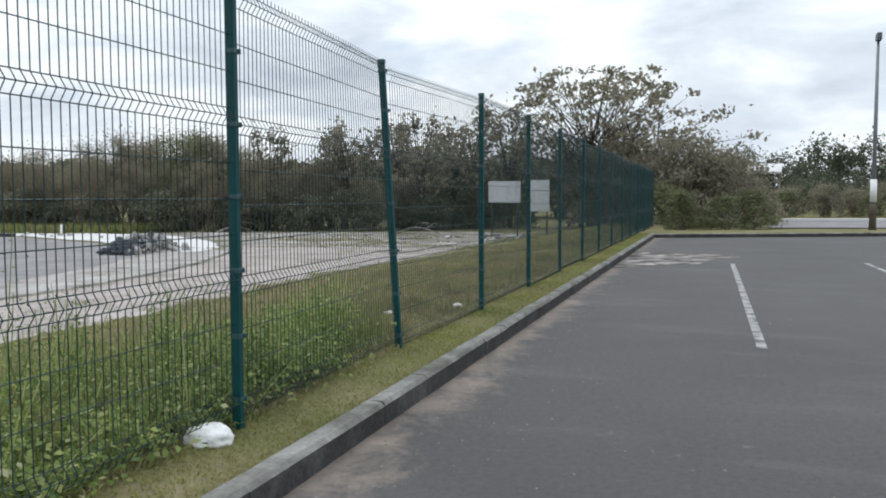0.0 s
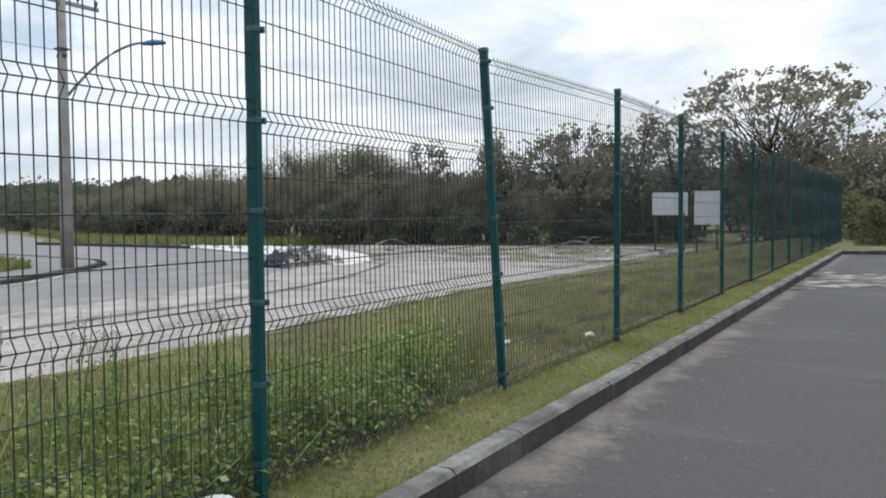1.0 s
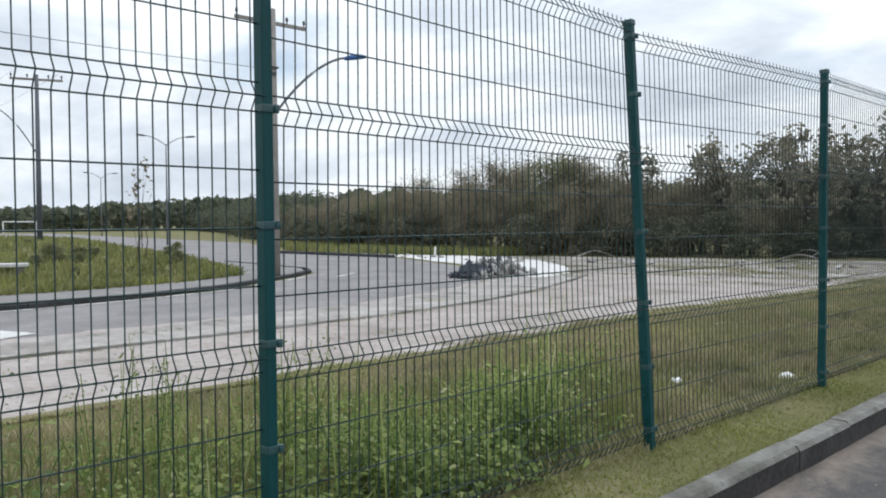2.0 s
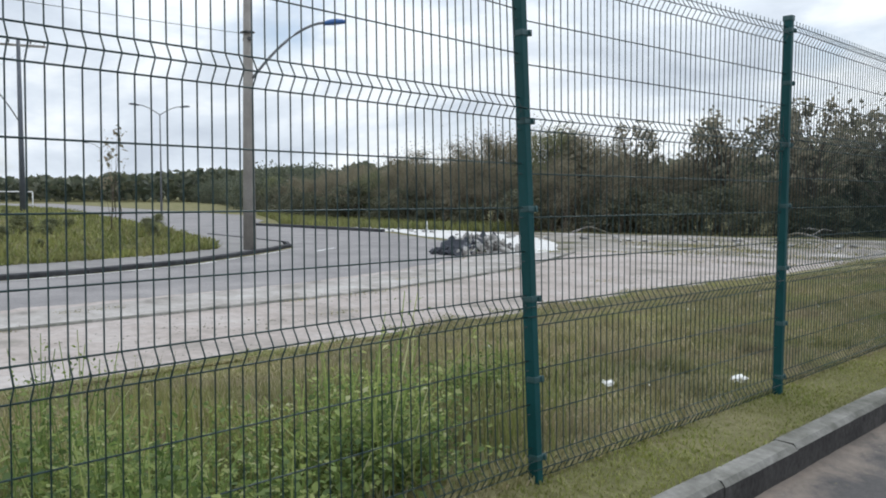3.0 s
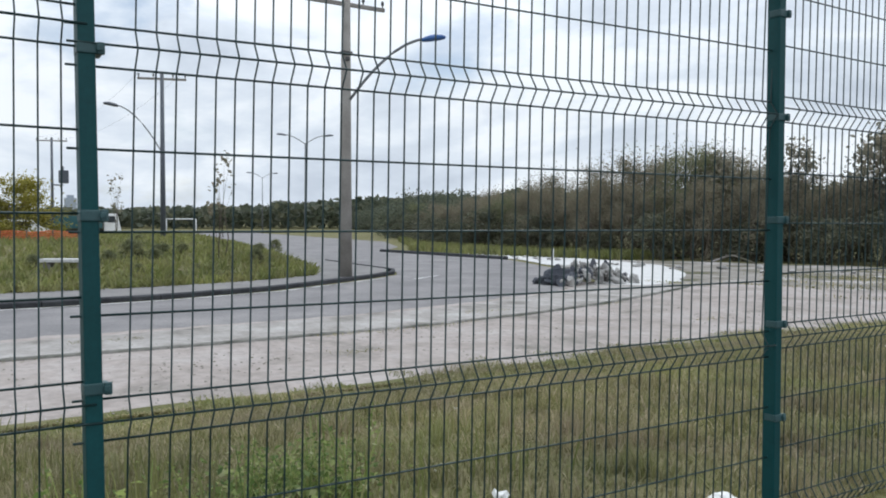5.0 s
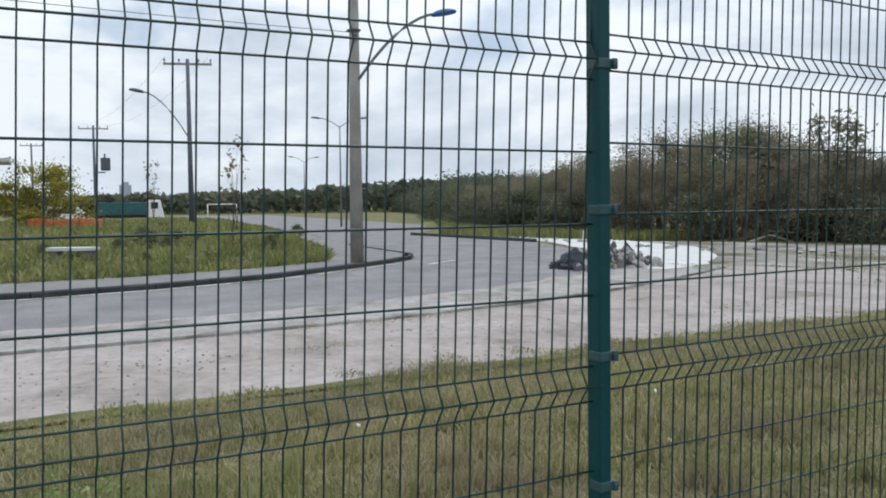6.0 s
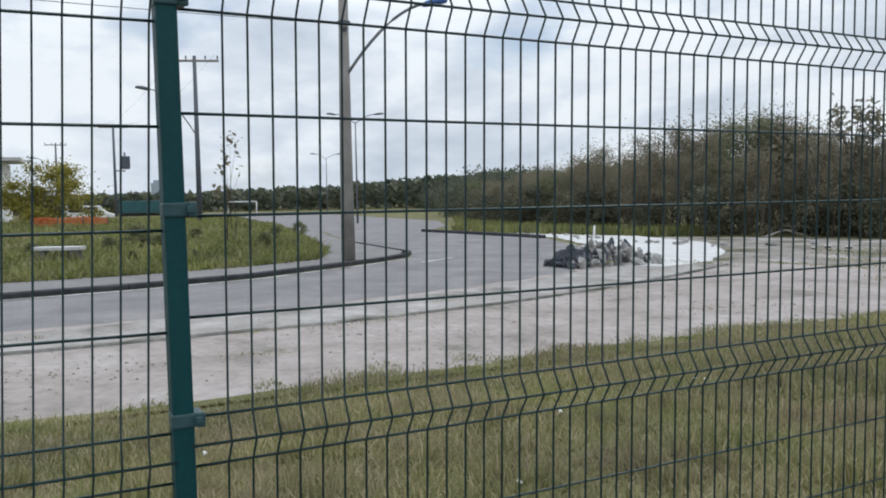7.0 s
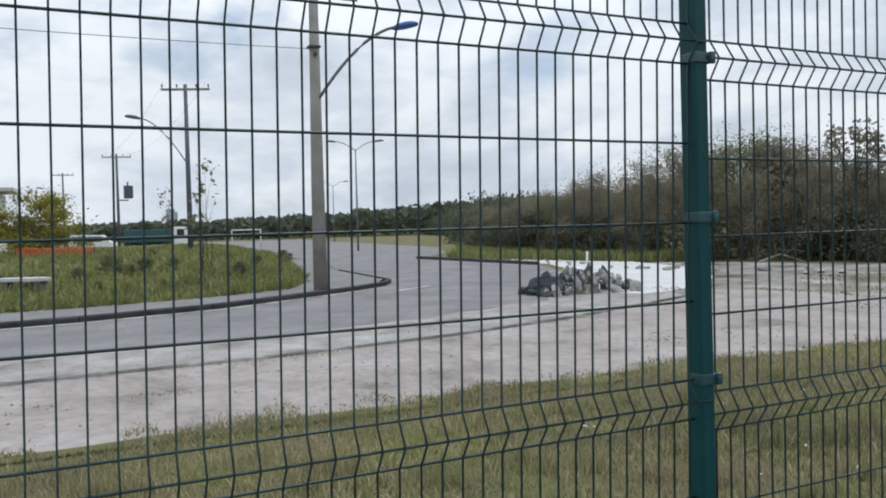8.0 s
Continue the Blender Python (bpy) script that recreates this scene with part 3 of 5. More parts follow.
def panel_thing(lean0=0.0, lean1=0.0, foot0=0.0, foot1=0.0, more=0, start=0.045, count=50, rack=0.0):
    """Welded mesh panel with four pressed folds, its ends leaning as their posts do; rack tips its wires along the fence."""
    p = empty("wire_fence", pose(0, 0, 0), "green welded wire mesh fence section with pressed folds", "wire fence", "fence sections")
    prof = []
    for f in FOLDED:
        prof += [(0, 0, f - 0.05), (0.032, 0, f), (0, 0, f + 0.05)]
    prof += [(0, 0, 2.43)]
    v, fc = tube(prof, 0.0027, 4)
    first = None
    for k in range(count):
        y = start + 0.0498 * k
        u = y / S
        m = pose(foot0 + (foot1 - foot0) * u, y, 0, -rack, -math.degrees(math.atan(lean0 + (lean1 - lean0) * u)), 0)
        if first is None:
            first = mesh_ob("vertical_wire", v, fc, M_WIRE, p, smooth=True)
            first.matrix_basis = m
        else:
            shared("vertical_wire", first, p, m)
    v, fc = tube([(0, 0.006, 0), (0, 1.2, 0), (0, S - 0.006 + 0.05 * more, 0)], 0.0031, 4)
    h = None
    for z in ROWS:
        x0, x1 = foot0 - lean0 * z, foot1 - lean1 * z
        m = pose((0.032 if z in FOLDED else 0) - 0.0045 + x0, 0, z, 0, 0, -math.degrees(math.atan((x1 - x0) / S)))
        if h is None:
            h = mesh_ob("horizontal_wire", v, fc, M_WIRE, p, smooth=True)
            h.matrix_basis = m
        else:
            shared("horizontal_wire", h, p, m)
    return p


def post_thing():
    p = empty("fence_post", pose(0, 0, 0), "green coated steel fence post with a flat cap", "fence post", "fence posts")
    bm = bmesh.new()
    box(bm, -0.028, 0.028, -0.020, 0.020, -0.3, 2.45, 0.005)
    part("tube", bm, M_POST, p, smooth=False)
    bm = bmesh.new()
    box(bm, -0.032, 0.032, -0.024, 0.024, 2.44, 2.475, 0.006)
    part("cap", bm, M_CLAMP, p, "dark plastic cap")
    first = None
    for z in (0.10, 0.46, 0.83, 1.24, 1.64, 2.04, 2.38):
        if first is None:
            bm = bmesh.new()
            box(bm, -0.018, 0.032, -0.0225, 0.036, -0.014, 0.014, 0.004)
            box(bm, 0.026, 0.038, 0.022, 0.040, -0.015, 0.015, 0.004)
            box(bm, 0.030, 0.042, 0.020, 0.034, -0.007, 0.007, 0.002)
            first = part("clamp", bm, M_CLAMP, p, "dark clamp holding the mesh")
            first.matrix_basis = pose(0, 0, z)
        else:
            shared("clamp", first, p, pose(0, 0, z))
            p.children[-1]["label"] = "dark clamp holding the mesh"
    return p


panel, post = panel_thing(), post_thing()
STEP = {-1: 0.085, 0: 0.045, 1: 0.0, 2: 0.027, 3: -0.01}
LEAN = {0: (0.0, 0.2), 1: (3.5, 0.0), 2: (0.0, 0.3), 3: (0.2, 0.2), 4: (0.3, 0.2)}     # degrees: away from the parking place, along the fence
panels = {}
for k in range(-3, 13):
    z = 0.16 + STEP.get(k, 0.02 * math.sin(k * 2.1))
    m = pose(0, S * k + (0.012 if k in (0, 2) else 0), z)
    if k == -3:
        panel.matrix_basis = m
    elif k in (0, 1):
        tilted = panel_thing(0, 0.061, 0, -0.04, 1, 0.0525, 50, 0.8) if k == 0 else panel_thing(0.061, 0, -0.04, 0, 0, 0.1015, 48, 2.2)
        tilted.matrix_basis = m
    elif k == 2:
        panel_thing(start=0.0704, count=49, rack=1.0).matrix_basis = m
    else:
        copy_thing(panel, m)
for k in range(-3, 14):
    away, along = LEAN.get(k, (0.5 * math.sin(k), 0.4 * math.cos(k * 1.3)))
    m = pose(-0.04 if k == 1 else 0, S * k + {0: 0.01, 1: 0.05, 2: 0.01}.get(k, 0.0), 0.16 + {-1: 0.08, 0: 0.055}.get(k, 0.0), along, -away, 0)
    if k == -3:
        post.matrix_basis = m
    else:
        copy_thing(post, m)

# ---------------------------------------------------------------- vegetation


def leaves(points, normals, sizes, rng, narrow=0.5):
    """Bent four-cornered leaves at the points."""
    n = len(points)
    a = rng.normal(size=(n, 3))
    a -= (a * normals).sum(1, keepdims=True) * normals
    a /= np.linalg.norm(a, axis=1, keepdims=True) + 1e-9
    b = np.cross(normals, a)
    s = sizes[:, None]
    v = np.stack([points - a * s * 0.5, points + b * s * narrow * 0.5 + normals * s * 0.1, points + a * s * 0.5, points - b * s * narrow * 0.5 + normals * s * 0.1], 1)
    f = np.arange(4 * n).reshape(n, 4)
    return v.reshape(-1, 3), f


def quads_ob(name, v, f, material, parent=None, label=""):
    me = bpy.data.meshes.new(name)
    me.vertices.add(len(v))
    me.vertices.foreach_set("co", np.asarray(v, np.float32).ravel())
    k = f.shape[1]
    me.loops.add(f.size)
    me.loops.foreach_set("vertex_index", f.astype(np.int32).ravel())
    me.polygons.add(len(f))
    me.polygons.foreach_set("loop_start", np.arange(0, f.size, k, dtype=np.int32))
    me.update(calc_edges=True)
    me.materials.append(material)
    ob = new(name, me)
    ob.parent = parent
    if label:
        ob["label"] = label
    return ob


def tree_thing(name, seed, tall, wide, material, count, leaf, label, category, group, bare=0.25, clumps=26, spread=0.16, stems=3, thick=0.035):
    """Trunk, limbs and a gappy crown of separate leaves in clumps."""
    rng = np.random.default_rng(seed)
    t = empty(name, pose(0, 0, 0), label, category, group)
    tv, tf = [], []

    def limb(pts, radii):
        v, f = tube(pts, radii, 5)
        o = len(tv)
        tv.extend(v)
        tf.extend(tuple(i + o for i in q) for q in f)

    tips = []
    for s in range(stems):
        w = rng.uniform(0, 6.28)
        lean = rng.uniform(0.05, 0.30) * wide
        base = Vector((rng.normal() * 0.12 * stems, rng.normal() * 0.12 * stems, -0.25))
        top = Vector((math.cos(w) * lean, math.sin(w) * lean, tall * rng.uniform(0.5, 0.75)))
        mid = base.lerp(top, 0.5) + Vector((rng.normal() * 0.15, rng.normal() * 0.15, 0))
        r = thick * tall / math.sqrt(stems)
        limb([base, mid, top], [r, r * 0.7, r * 0.35])
        for k in range(clumps // stems):
            w2 = rng.uniform(0, 6.28)
            rad = wide * 0.5 * math.sqrt(rng.uniform(0.02, 1.0))
            zz = tall * (bare + (1 - bare) * rng.uniform(0, 1) ** 0.8)
            fall = 1 - max(0, (zz / tall - 0.55)) * 1.25
            tip = Vector((math.cos(w2) * rad * fall, math.sin(w2) * rad * fall, zz))
            st = base.lerp(top, min(1, max(0.15, (zz / tall) * rng.uniform(0.5, 0.95))))
            limb([st, st.lerp(tip, 0.55) + Vector((0, 0, 0.06 * tall * rng.uniform(-0.3, 1))), tip], [r * 0.35, r * 0.2, r * 0.07])
            tips.append(tip)
    mesh_ob("trunk", tv, tf, M_BARK, t, smooth=True)
    tips = np.array([tuple(p) for p in tips])
    pick = rng.integers(0, len(tips), count)
    off = rng.normal(size=(count, 3)) * np.array([spread * wide * 0.55, spread * wide * 0.55, spread * tall * 0.42]) * rng.uniform(0.3, 1.15, (count, 1))
    pts = tips[pick] + off
    pts[:, 2] = np.maximum(pts[:, 2], 0.05)
    nr = rng.normal(size=(count, 3)) + np.array([0, 0, 0.8])
    nr /= np.linalg.norm(nr, axis=1, keepdims=True)
    v, f = leaves(pts, nr, leaf * rng.uniform(0.6, 1.4, count), rng, 0.55)
    quads_ob("crown", v, f, material, t)
    return t


def plant(proto, spots):
    """Stands proto at the first spot and copies of it at the rest."""
    for i, (x, y, z, s, turn) in enumerate(spots):
        m = pose(x, y, z, 0, 0, turn) @ Matrix.Diagonal((s, s, s, 1))
        if i == 0:
            proto.matrix_basis = m
        else:
            o = copy_thing(proto, pose(x, y, z, 0, 0, turn))
            o.scale = (s, s, s)


rng = np.random.default_rng(5)
LBL = "brownish-green scrub tree with a loose leafy crown"
protos = [tree_thing("scrub_tree", 11 + i, 5.0, 4.6, (M_SCRUB, M_SCRUB, M_SCRUB2, M_SCRUB)[i], 8500, 0.105, LBL, "tree", "scrub trees at the wood's edge",
                     bare=0.04, clumps=36, spread=0.20, stems=4) for i in range(4)]
farp = tree_thing("scrub_tree", 18, 5.0, 8.0, M_FARWOOD, 1400, 0.36, LBL, "tree", "scrub trees at the wood's edge", bare=0.02, clumps=36, spread=0.20, stems=4)
far_spots = []
# edge of the wood: x, y of its front and the height of its crowns
EDGE = [(-190, 96, 5.4), (-130, 74, 4.8), (-98, 60, 5.2), (-78, 48, 4.8), (-62, 42, 4.0), (-48, 34.5, 3.8), (-38, 32.5, 4.3), (-31, 32.3, 5.2), (-26, 32.5, 5.7),
        (-21, 34.5, 4.7), (-16.5, 36, 3.4), (-11.5, 39, 3.3), (-8, 44, 3.6)]
spots = [[], [], [], []]
for (x0, y0, h0), (x1, y1, h1) in zip(EDGE, EDGE[1:]):
    a, b = Vector((x0, y0)), Vector((x1, y1))
    n = max(2, int((b - a).length / (1.85 if y0 < 45 else 3.0)))
    nrm = Vector((-(b - a).y, (b - a).x)).normalized()
    for k in range(n):
        for row in range(3):
            u = (k + rng.uniform(0, 1)) / n
            p = a.lerp(b, u) + nrm * (row * 2.6 + rng.uniform(-0.6, 1.2))
            h = (h0 + (h1 - h0) * u) * rng.uniform(0.74, 1.04) * (0.82 if row == 0 else 1.0)
            (spots[int(rng.integers(0, 4))] if p.y < 44 else far_spots).append((p.x, p.y, STREET_Z, h / 5.0, rng.uniform(0, 360)))
plant(farp, far_spots)
for pr, sp in zip(protos, spots):
    plant(pr, sp)

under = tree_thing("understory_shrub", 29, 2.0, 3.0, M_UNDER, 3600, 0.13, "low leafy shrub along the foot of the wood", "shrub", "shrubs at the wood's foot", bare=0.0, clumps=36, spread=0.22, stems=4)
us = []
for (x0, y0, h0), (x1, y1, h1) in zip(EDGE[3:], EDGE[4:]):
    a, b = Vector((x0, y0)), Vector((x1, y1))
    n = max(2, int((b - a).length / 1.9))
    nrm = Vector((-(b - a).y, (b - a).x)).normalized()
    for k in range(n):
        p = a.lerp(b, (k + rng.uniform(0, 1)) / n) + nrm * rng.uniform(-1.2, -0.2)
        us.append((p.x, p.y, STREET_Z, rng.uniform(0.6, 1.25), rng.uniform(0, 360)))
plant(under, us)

# thin taller trees that stand out of the scrub
thin = tree_thing("thin_tree", 31, 6.2, 4.2, M_TREE, 1000, 0.26, "thin tree with sparse pale brown leaves", "tree", "thin trees in the scrub", bare=0.35, clumps=30, spread=0.15, stems=2)
plant(thin, [(-13.0, 38, STREET_Z, 1.0, 20), (-17.5, 38, STREET_Z, 0.95, 110), (-21.5, 37, STREET_Z, 0.9, 200), (-10.0, 40, STREET_Z, 1.08, 300), (-15.2, 40, STREET_Z, 0.98, 75),
             (-24.5, 36, STREET_Z, 0.82, 150), (-12.0, 41, STREET_Z, 0.95, 10), (-18.8, 39.5, STREET_Z, 0.85, 260), (-8.5, 42, STREET_Z, 1.0, 190)])
# dark wooded rise beyond the fence
dark = tree_thing("dark_tree", 41, 8.0, 8.0, M_FARWOOD, 3200, 0.42, "dark dense round-crowned tree on the wood's far side", "tree", "dark trees behind", bare=0.03, clumps=50, spread=0.2, stems=3)
plant(dark, [(-10 + 3.1 * k + 1.2 * math.sin(k * 5), 66 + 4 * math.sin(k * 2.2), STREET_Z, 0.80 + 0.09 * math.sin(k * 3.7), 50.0 * k) for k in range(-7, 3)]
      + [(-4 + 3.4 * k + 1.2 * math.sin(k * 4), 98 + 5 * math.sin(k * 1.3), 0, 0.88 + 0.07 * math.sin(k * 2.9) + (0.06 if k > 4 else -0.05), 77.0 * k) for k in range(0, 22)]
      + [(2 + 3.3 * k + math.sin(k * 4), 76 + 3 * math.sin(k * 1.7), 0, 0.43 + 0.04 * math.sin(k * 2.3), 33.0 * k) for k in range(0, 14)])
big = tree_thing("almond_tree", 53, 8.2, 16.5, M_TREE, 3000, 0.31, "wide spreading tree with brown sparse leaves behind the fence", "tree", bare=0.52, clumps=150, spread=0.05, stems=5, group="")
big.matrix_basis = pose(-3.2, 42.0, 0, 0, 0, 30)
bush = tree_thing("brown_bush", 61, 4.2, 4.6, M_TREE, 5200, 0.19, "dense brownish bush beside the fence end", "bush", "bushes behind the kerb", bare=0.02, clumps=46, spread=0.2, stems=4)
plant(bush, [(0.9, 38.6, 0, 1.0, 0), (2.5, 40.0, 0, 0.9, 120), (-2.0, 40.5, 0, 1.05, 220), (1.2, 41.5, 0, 1.1, 300), (-4.5, 42.5, 0, 1.0, 80), (3.9, 43.0, 0, 0.85, 40)]
      + [(6.0 + 2.1 * k, 61 + 2 * math.sin(k * 2.1) + 0.35 * k, 0, 0.52 + 0.10 * math.sin(k * 3.3), 70.0 * k) for k in range(12)])
low = tree_thing("low_shrub", 67, 1.7, 2.3, M_SCRUB2, 2600, 0.13, "low green-brown shrub at the verge", "shrub", "low shrubs behind the kerb", bare=0.02, clumps=30, spread=0.2, stems=4)
plant(low, [(1.2, 34.2, 0.05, 0.9, 0), (2.8, 34.9, 0.05, 0.8, 90), (4.3, 36.0, 0, 0.95, 200), (0.6, 36.4, 0.05, 1.1, 290), (7.5, 60, 0, 1.0, 30), (13, 60.5, 0, 0.9, 140), (18, 60, 0, 1.0, 210),
            (-25.0, 7.9, 0.0, 0.45, 20), (-25.6, 8.8, 0.0, 0.36, 140), (-24.3, 8.4, -0.02, 0.30, 60)] + [p for p in ((-21.5 - 1.7 * (k % 9) - 0.6 * math.sin(k * 7), 3.2 + 2.1 * (k % 7) * (1 if k % 9 > 2 else 0.75) + math.sin(k * 3), -0.04 + 0.04 * (k % 9), 0.20 + 0.09 * math.sin(k * 2.7), 40.0 * k) for k in range(20)) if p[0] < island_edge(p[1]) - 0.4])
yellow = tree_thing("yellow_bush", 71, 2.9, 4.2, M_YELLOW, 11000, 0.13, "rounded yellow-green bush on the island", "bush", bare=0.02, clumps=46, spread=0.18, stems=4, group="")
yellow.matrix_basis = pose(-40.3, 5.7, 0.35, 0, 0, 0)
sap = tree_thing("sapling", 83, 3.8, 1.5, M_SCRUB, 90, 0.20, "thin bare sapling with a few leaves", "sapling", "saplings on the island", bare=0.3, clumps=10, spread=0.12, stems=2, thick=0.011)
plant(sap, [(-24.6, 10.6, -0.06, 0.95, 40), (-60, 14, 0.1, 1.2, 120), (-66, 5.2, 0.1, 1.3, 240)])


def blades(name, n, where, tall, wide, material, label, seed, lean=0.35, category="grass"):
    """Grass blades, two quads each tapering, over the patch that where() draws from."""
    r = np.random.default_rng(seed)
    p = where(r, n)
    z = np.array([height(x, y) for x, y in p]) if n < 60000 else height_fast(p)
    h = tall * r.uniform(0.45, 1.25, n)
    w = wide * r.uniform(0.6, 1.3, n)
    th = r.uniform(0, 6.283, n)
    d = np.stack([np.cos(th), np.sin(th)], 1)
    ln = lean * r.uniform(0.2, 1.4, n) * h
    ph = th + 1.57 + r.normal(size=n) * 0.4
    sd = np.stack([np.cos(ph), np.sin(ph)], 1) * w[:, None] / 2
    g = np.column_stack([p, z - 0.01])
    v = np.zeros((n, 5, 3))
    v[:, 0], v[:, 1] = g, g
    v[:, 0, :2] -= sd
    v[:, 1, :2] += sd
    m = g.copy()
    m[:, :2] += d * ln[:, None] * 0.35
    m[:, 2] += h * 0.6
    v[:, 2], v[:, 3] = m, m
    v[:, 2, :2] += sd * 0.7
    v[:, 3, :2] -= sd * 0.7
    v[:, 4] = g
    v[:, 4, :2] += d * ln[:, None]
    v[:, 4, 2] += h
    i = np.arange(n)[:, None] * 5
    tri = np.concatenate([i + [0, 1, 2], i + [0, 2, 3], i + [3, 2, 4]])
    return tagged(quads_ob(name, v.reshape(-1, 3), tri, material), label, category, kind="stuff")


def height_fast(p):
    t = np.clip((p[:, 0] + 6.3) / 5.95, 0, 1)
    return STREET_Z + 0.49 * t * t * (3 - 2 * t)


def edge_x(y):
    """Where the lot's grass gives way to sand."""
    return np.interp(y, [-30, 0, 3, 6, 8, 11, 13.5, 15.5, 18, 24], [-5.2, -5.05, -4.98, -5.3, -5.7, -5.8, -5.9, -5.6, -4.5, -2.8])


def lot(r, n):
    y = r.uniform(-2.5, 17, n)
    e = edge_x(y) + 0.35 * np.sin(y * 2.3) + r.normal(size=n) * 0.14
    return np.column_stack([e + (-0.02 - e) * r.uniform(0, 1, n), y])


def lot_far(r, n):
    y = r.uniform(16, 34, n)
    e = edge_x(y) + r.normal(size=n) * 0.4
    return np.column_stack([e + (-0.02 - e) * r.uniform(0, 1, n), y])


def verge(r, n):
    y = r.uniform(-3, 26, n) ** 1.0
    return np.column_stack([r.uniform(-0.06, 0.45, n), y])


blades("lot_grass", 180000, lot, 0.066, 0.011, M_GRASS, "rough olive grass in the lot behind the fence", 3, 0.9)
blades("lot_grass_far", 22000, lot_far, 0.12, 0.03, M_GRASS, "rough olive grass further along the fence", 4, 0.6)
blades("verge_grass", 62000, verge, 0.028, 0.009, M_LAWN, "short yellowish grass on the kerb strip", 6, 0.8)


def tufts(r, n):
    c = np.column_stack([r.uniform(-4.2, -0.15, 260), r.uniform(-2.5, 14, 260)])
    return c[r.integers(0, 260, n)] + r.normal(size=(n, 2)) * 0.06


blades("grass_tufts", 14000, tufts, 0.15, 0.010, M_GRASS, "taller grass tufts in the lot", 8, 0.5)


def sand_grass(r, n):
    """Broken rows of grass along the wheel ruts in the sand."""
    k = r.integers(0, 3, n)
    y = r.uniform(-4, 15, n)
    x = np.choose(k, [np.interp(y, [-4, 5, 9, 12, 15], [-9.2, -9.12, -9.3, -9.8, -10.7]), -7.6 + 0.0 * y, -10.2 - 0.04 * y]) + r.normal(size=n) * 0.10
    keep = np.sin(y * 0.9 + k * 2.1) + 0.6 * np.sin(y * 2.7 + k) > np.choose(k, [0.2, 1.05, 0.9])
    return np.column_stack([np.where(keep, x, -5.3), np.where(keep, y, r.uniform(0, 12, n))])


def edge_grass(r, n):
    y = r.uniform(-4, 18, n)
    c = np.round(y * 3.1) / 3.1
    return np.column_stack([edge_x(y) + 0.30 * np.sin(c * 5.3) + 0.2 * np.sin(c * 13.7) + r.normal(size=n) * 0.16, y])


blades("edge_grass", 15000, edge_grass, 0.045, 0.012, M_MEADOW, "ragged grass where the lot meets the sand", 10, 0.9)
blades("sand_grass", 9000, sand_grass, 0.05, 0.014, M_GRASS, "thin broken rows of grass in the sand", 9, 0.9)


def island_top(x, y):
    e = island_edge(y)
    return STREET_Z + 0.07 + 0.34 * smooth01(0.3, 4.5, e - x) * smooth01(0, 3, 20.4 - y) + 0.42 * smooth01(5, 14, e - x) * smooth01(0, 6, 20.4 - y) + 0.05 * noise.noise((x * 0.5, y * 0.5, 4))


def island_grass():
    r = np.random.default_rng(12)
    v, f = [], []
    n = 0
    pts = []
    while n < 22000:
        y = r.uniform(-1, 19.5)
        e = island_edge(y)
        x = e - 0.1 - r.uniform(0, 1) ** 1.7 * 34
        if x < -60:
            continue
        pts.append((x, y, island_top(x, y)))
        n += 1
    p = np.array(pts)
    h = r.uniform(0.08, 0.30, n)
    th = r.uniform(0, 6.28, n)
    sd = np.column_stack([np.cos(th), np.sin(th), np.zeros(n)]) * 0.045
    tip = p + np.column_stack([r.normal(size=n) * 0.12, r.normal(size=n) * 0.12, h])
    vv = np.stack([p - sd, p + sd, tip + sd * 0.3, tip - sd * 0.3], 1).reshape(-1, 3)
    return tagged(quads_ob("island_grass", vv, np.arange(4 * n).reshape(n, 4), M_MEADOW), "rough weedy grass on the mound across the street", "grass", kind="stuff")


island_grass()


def meadow(r, n):
    x = r.uniform(-62, -25, n)
    lo = np.interp(x, [-62, -47, -39, -34, -25], [38.5, 31, 26.2, 26.4, 29.2])
    hi = np.interp(x, [-62, -48, -38, -31, -25], [43, 36, 34, 33.5, 33.5])
    return np.column_stack([x, lo + (hi - lo) * r.uniform(0, 1, n)])


blades("meadow_grass", 18000, meadow, 0.46, 0.06, M_MEADOW, "green rough grass below the trees", 14, 0.5)


def yard(r, n):
    c = np.column_stack([r.uniform(-15, -3, 90), r.uniform(20, 32, 90)])
    return c[r.integers(0, 90, n)] + r.normal(size=(n, 2)) * np.array([0.5, 0.2])


blades("yard_grass", 7000, yard, 0.07, 0.03, M_GRASS, "patchy grass on the bare dirt", 15, 0.8)


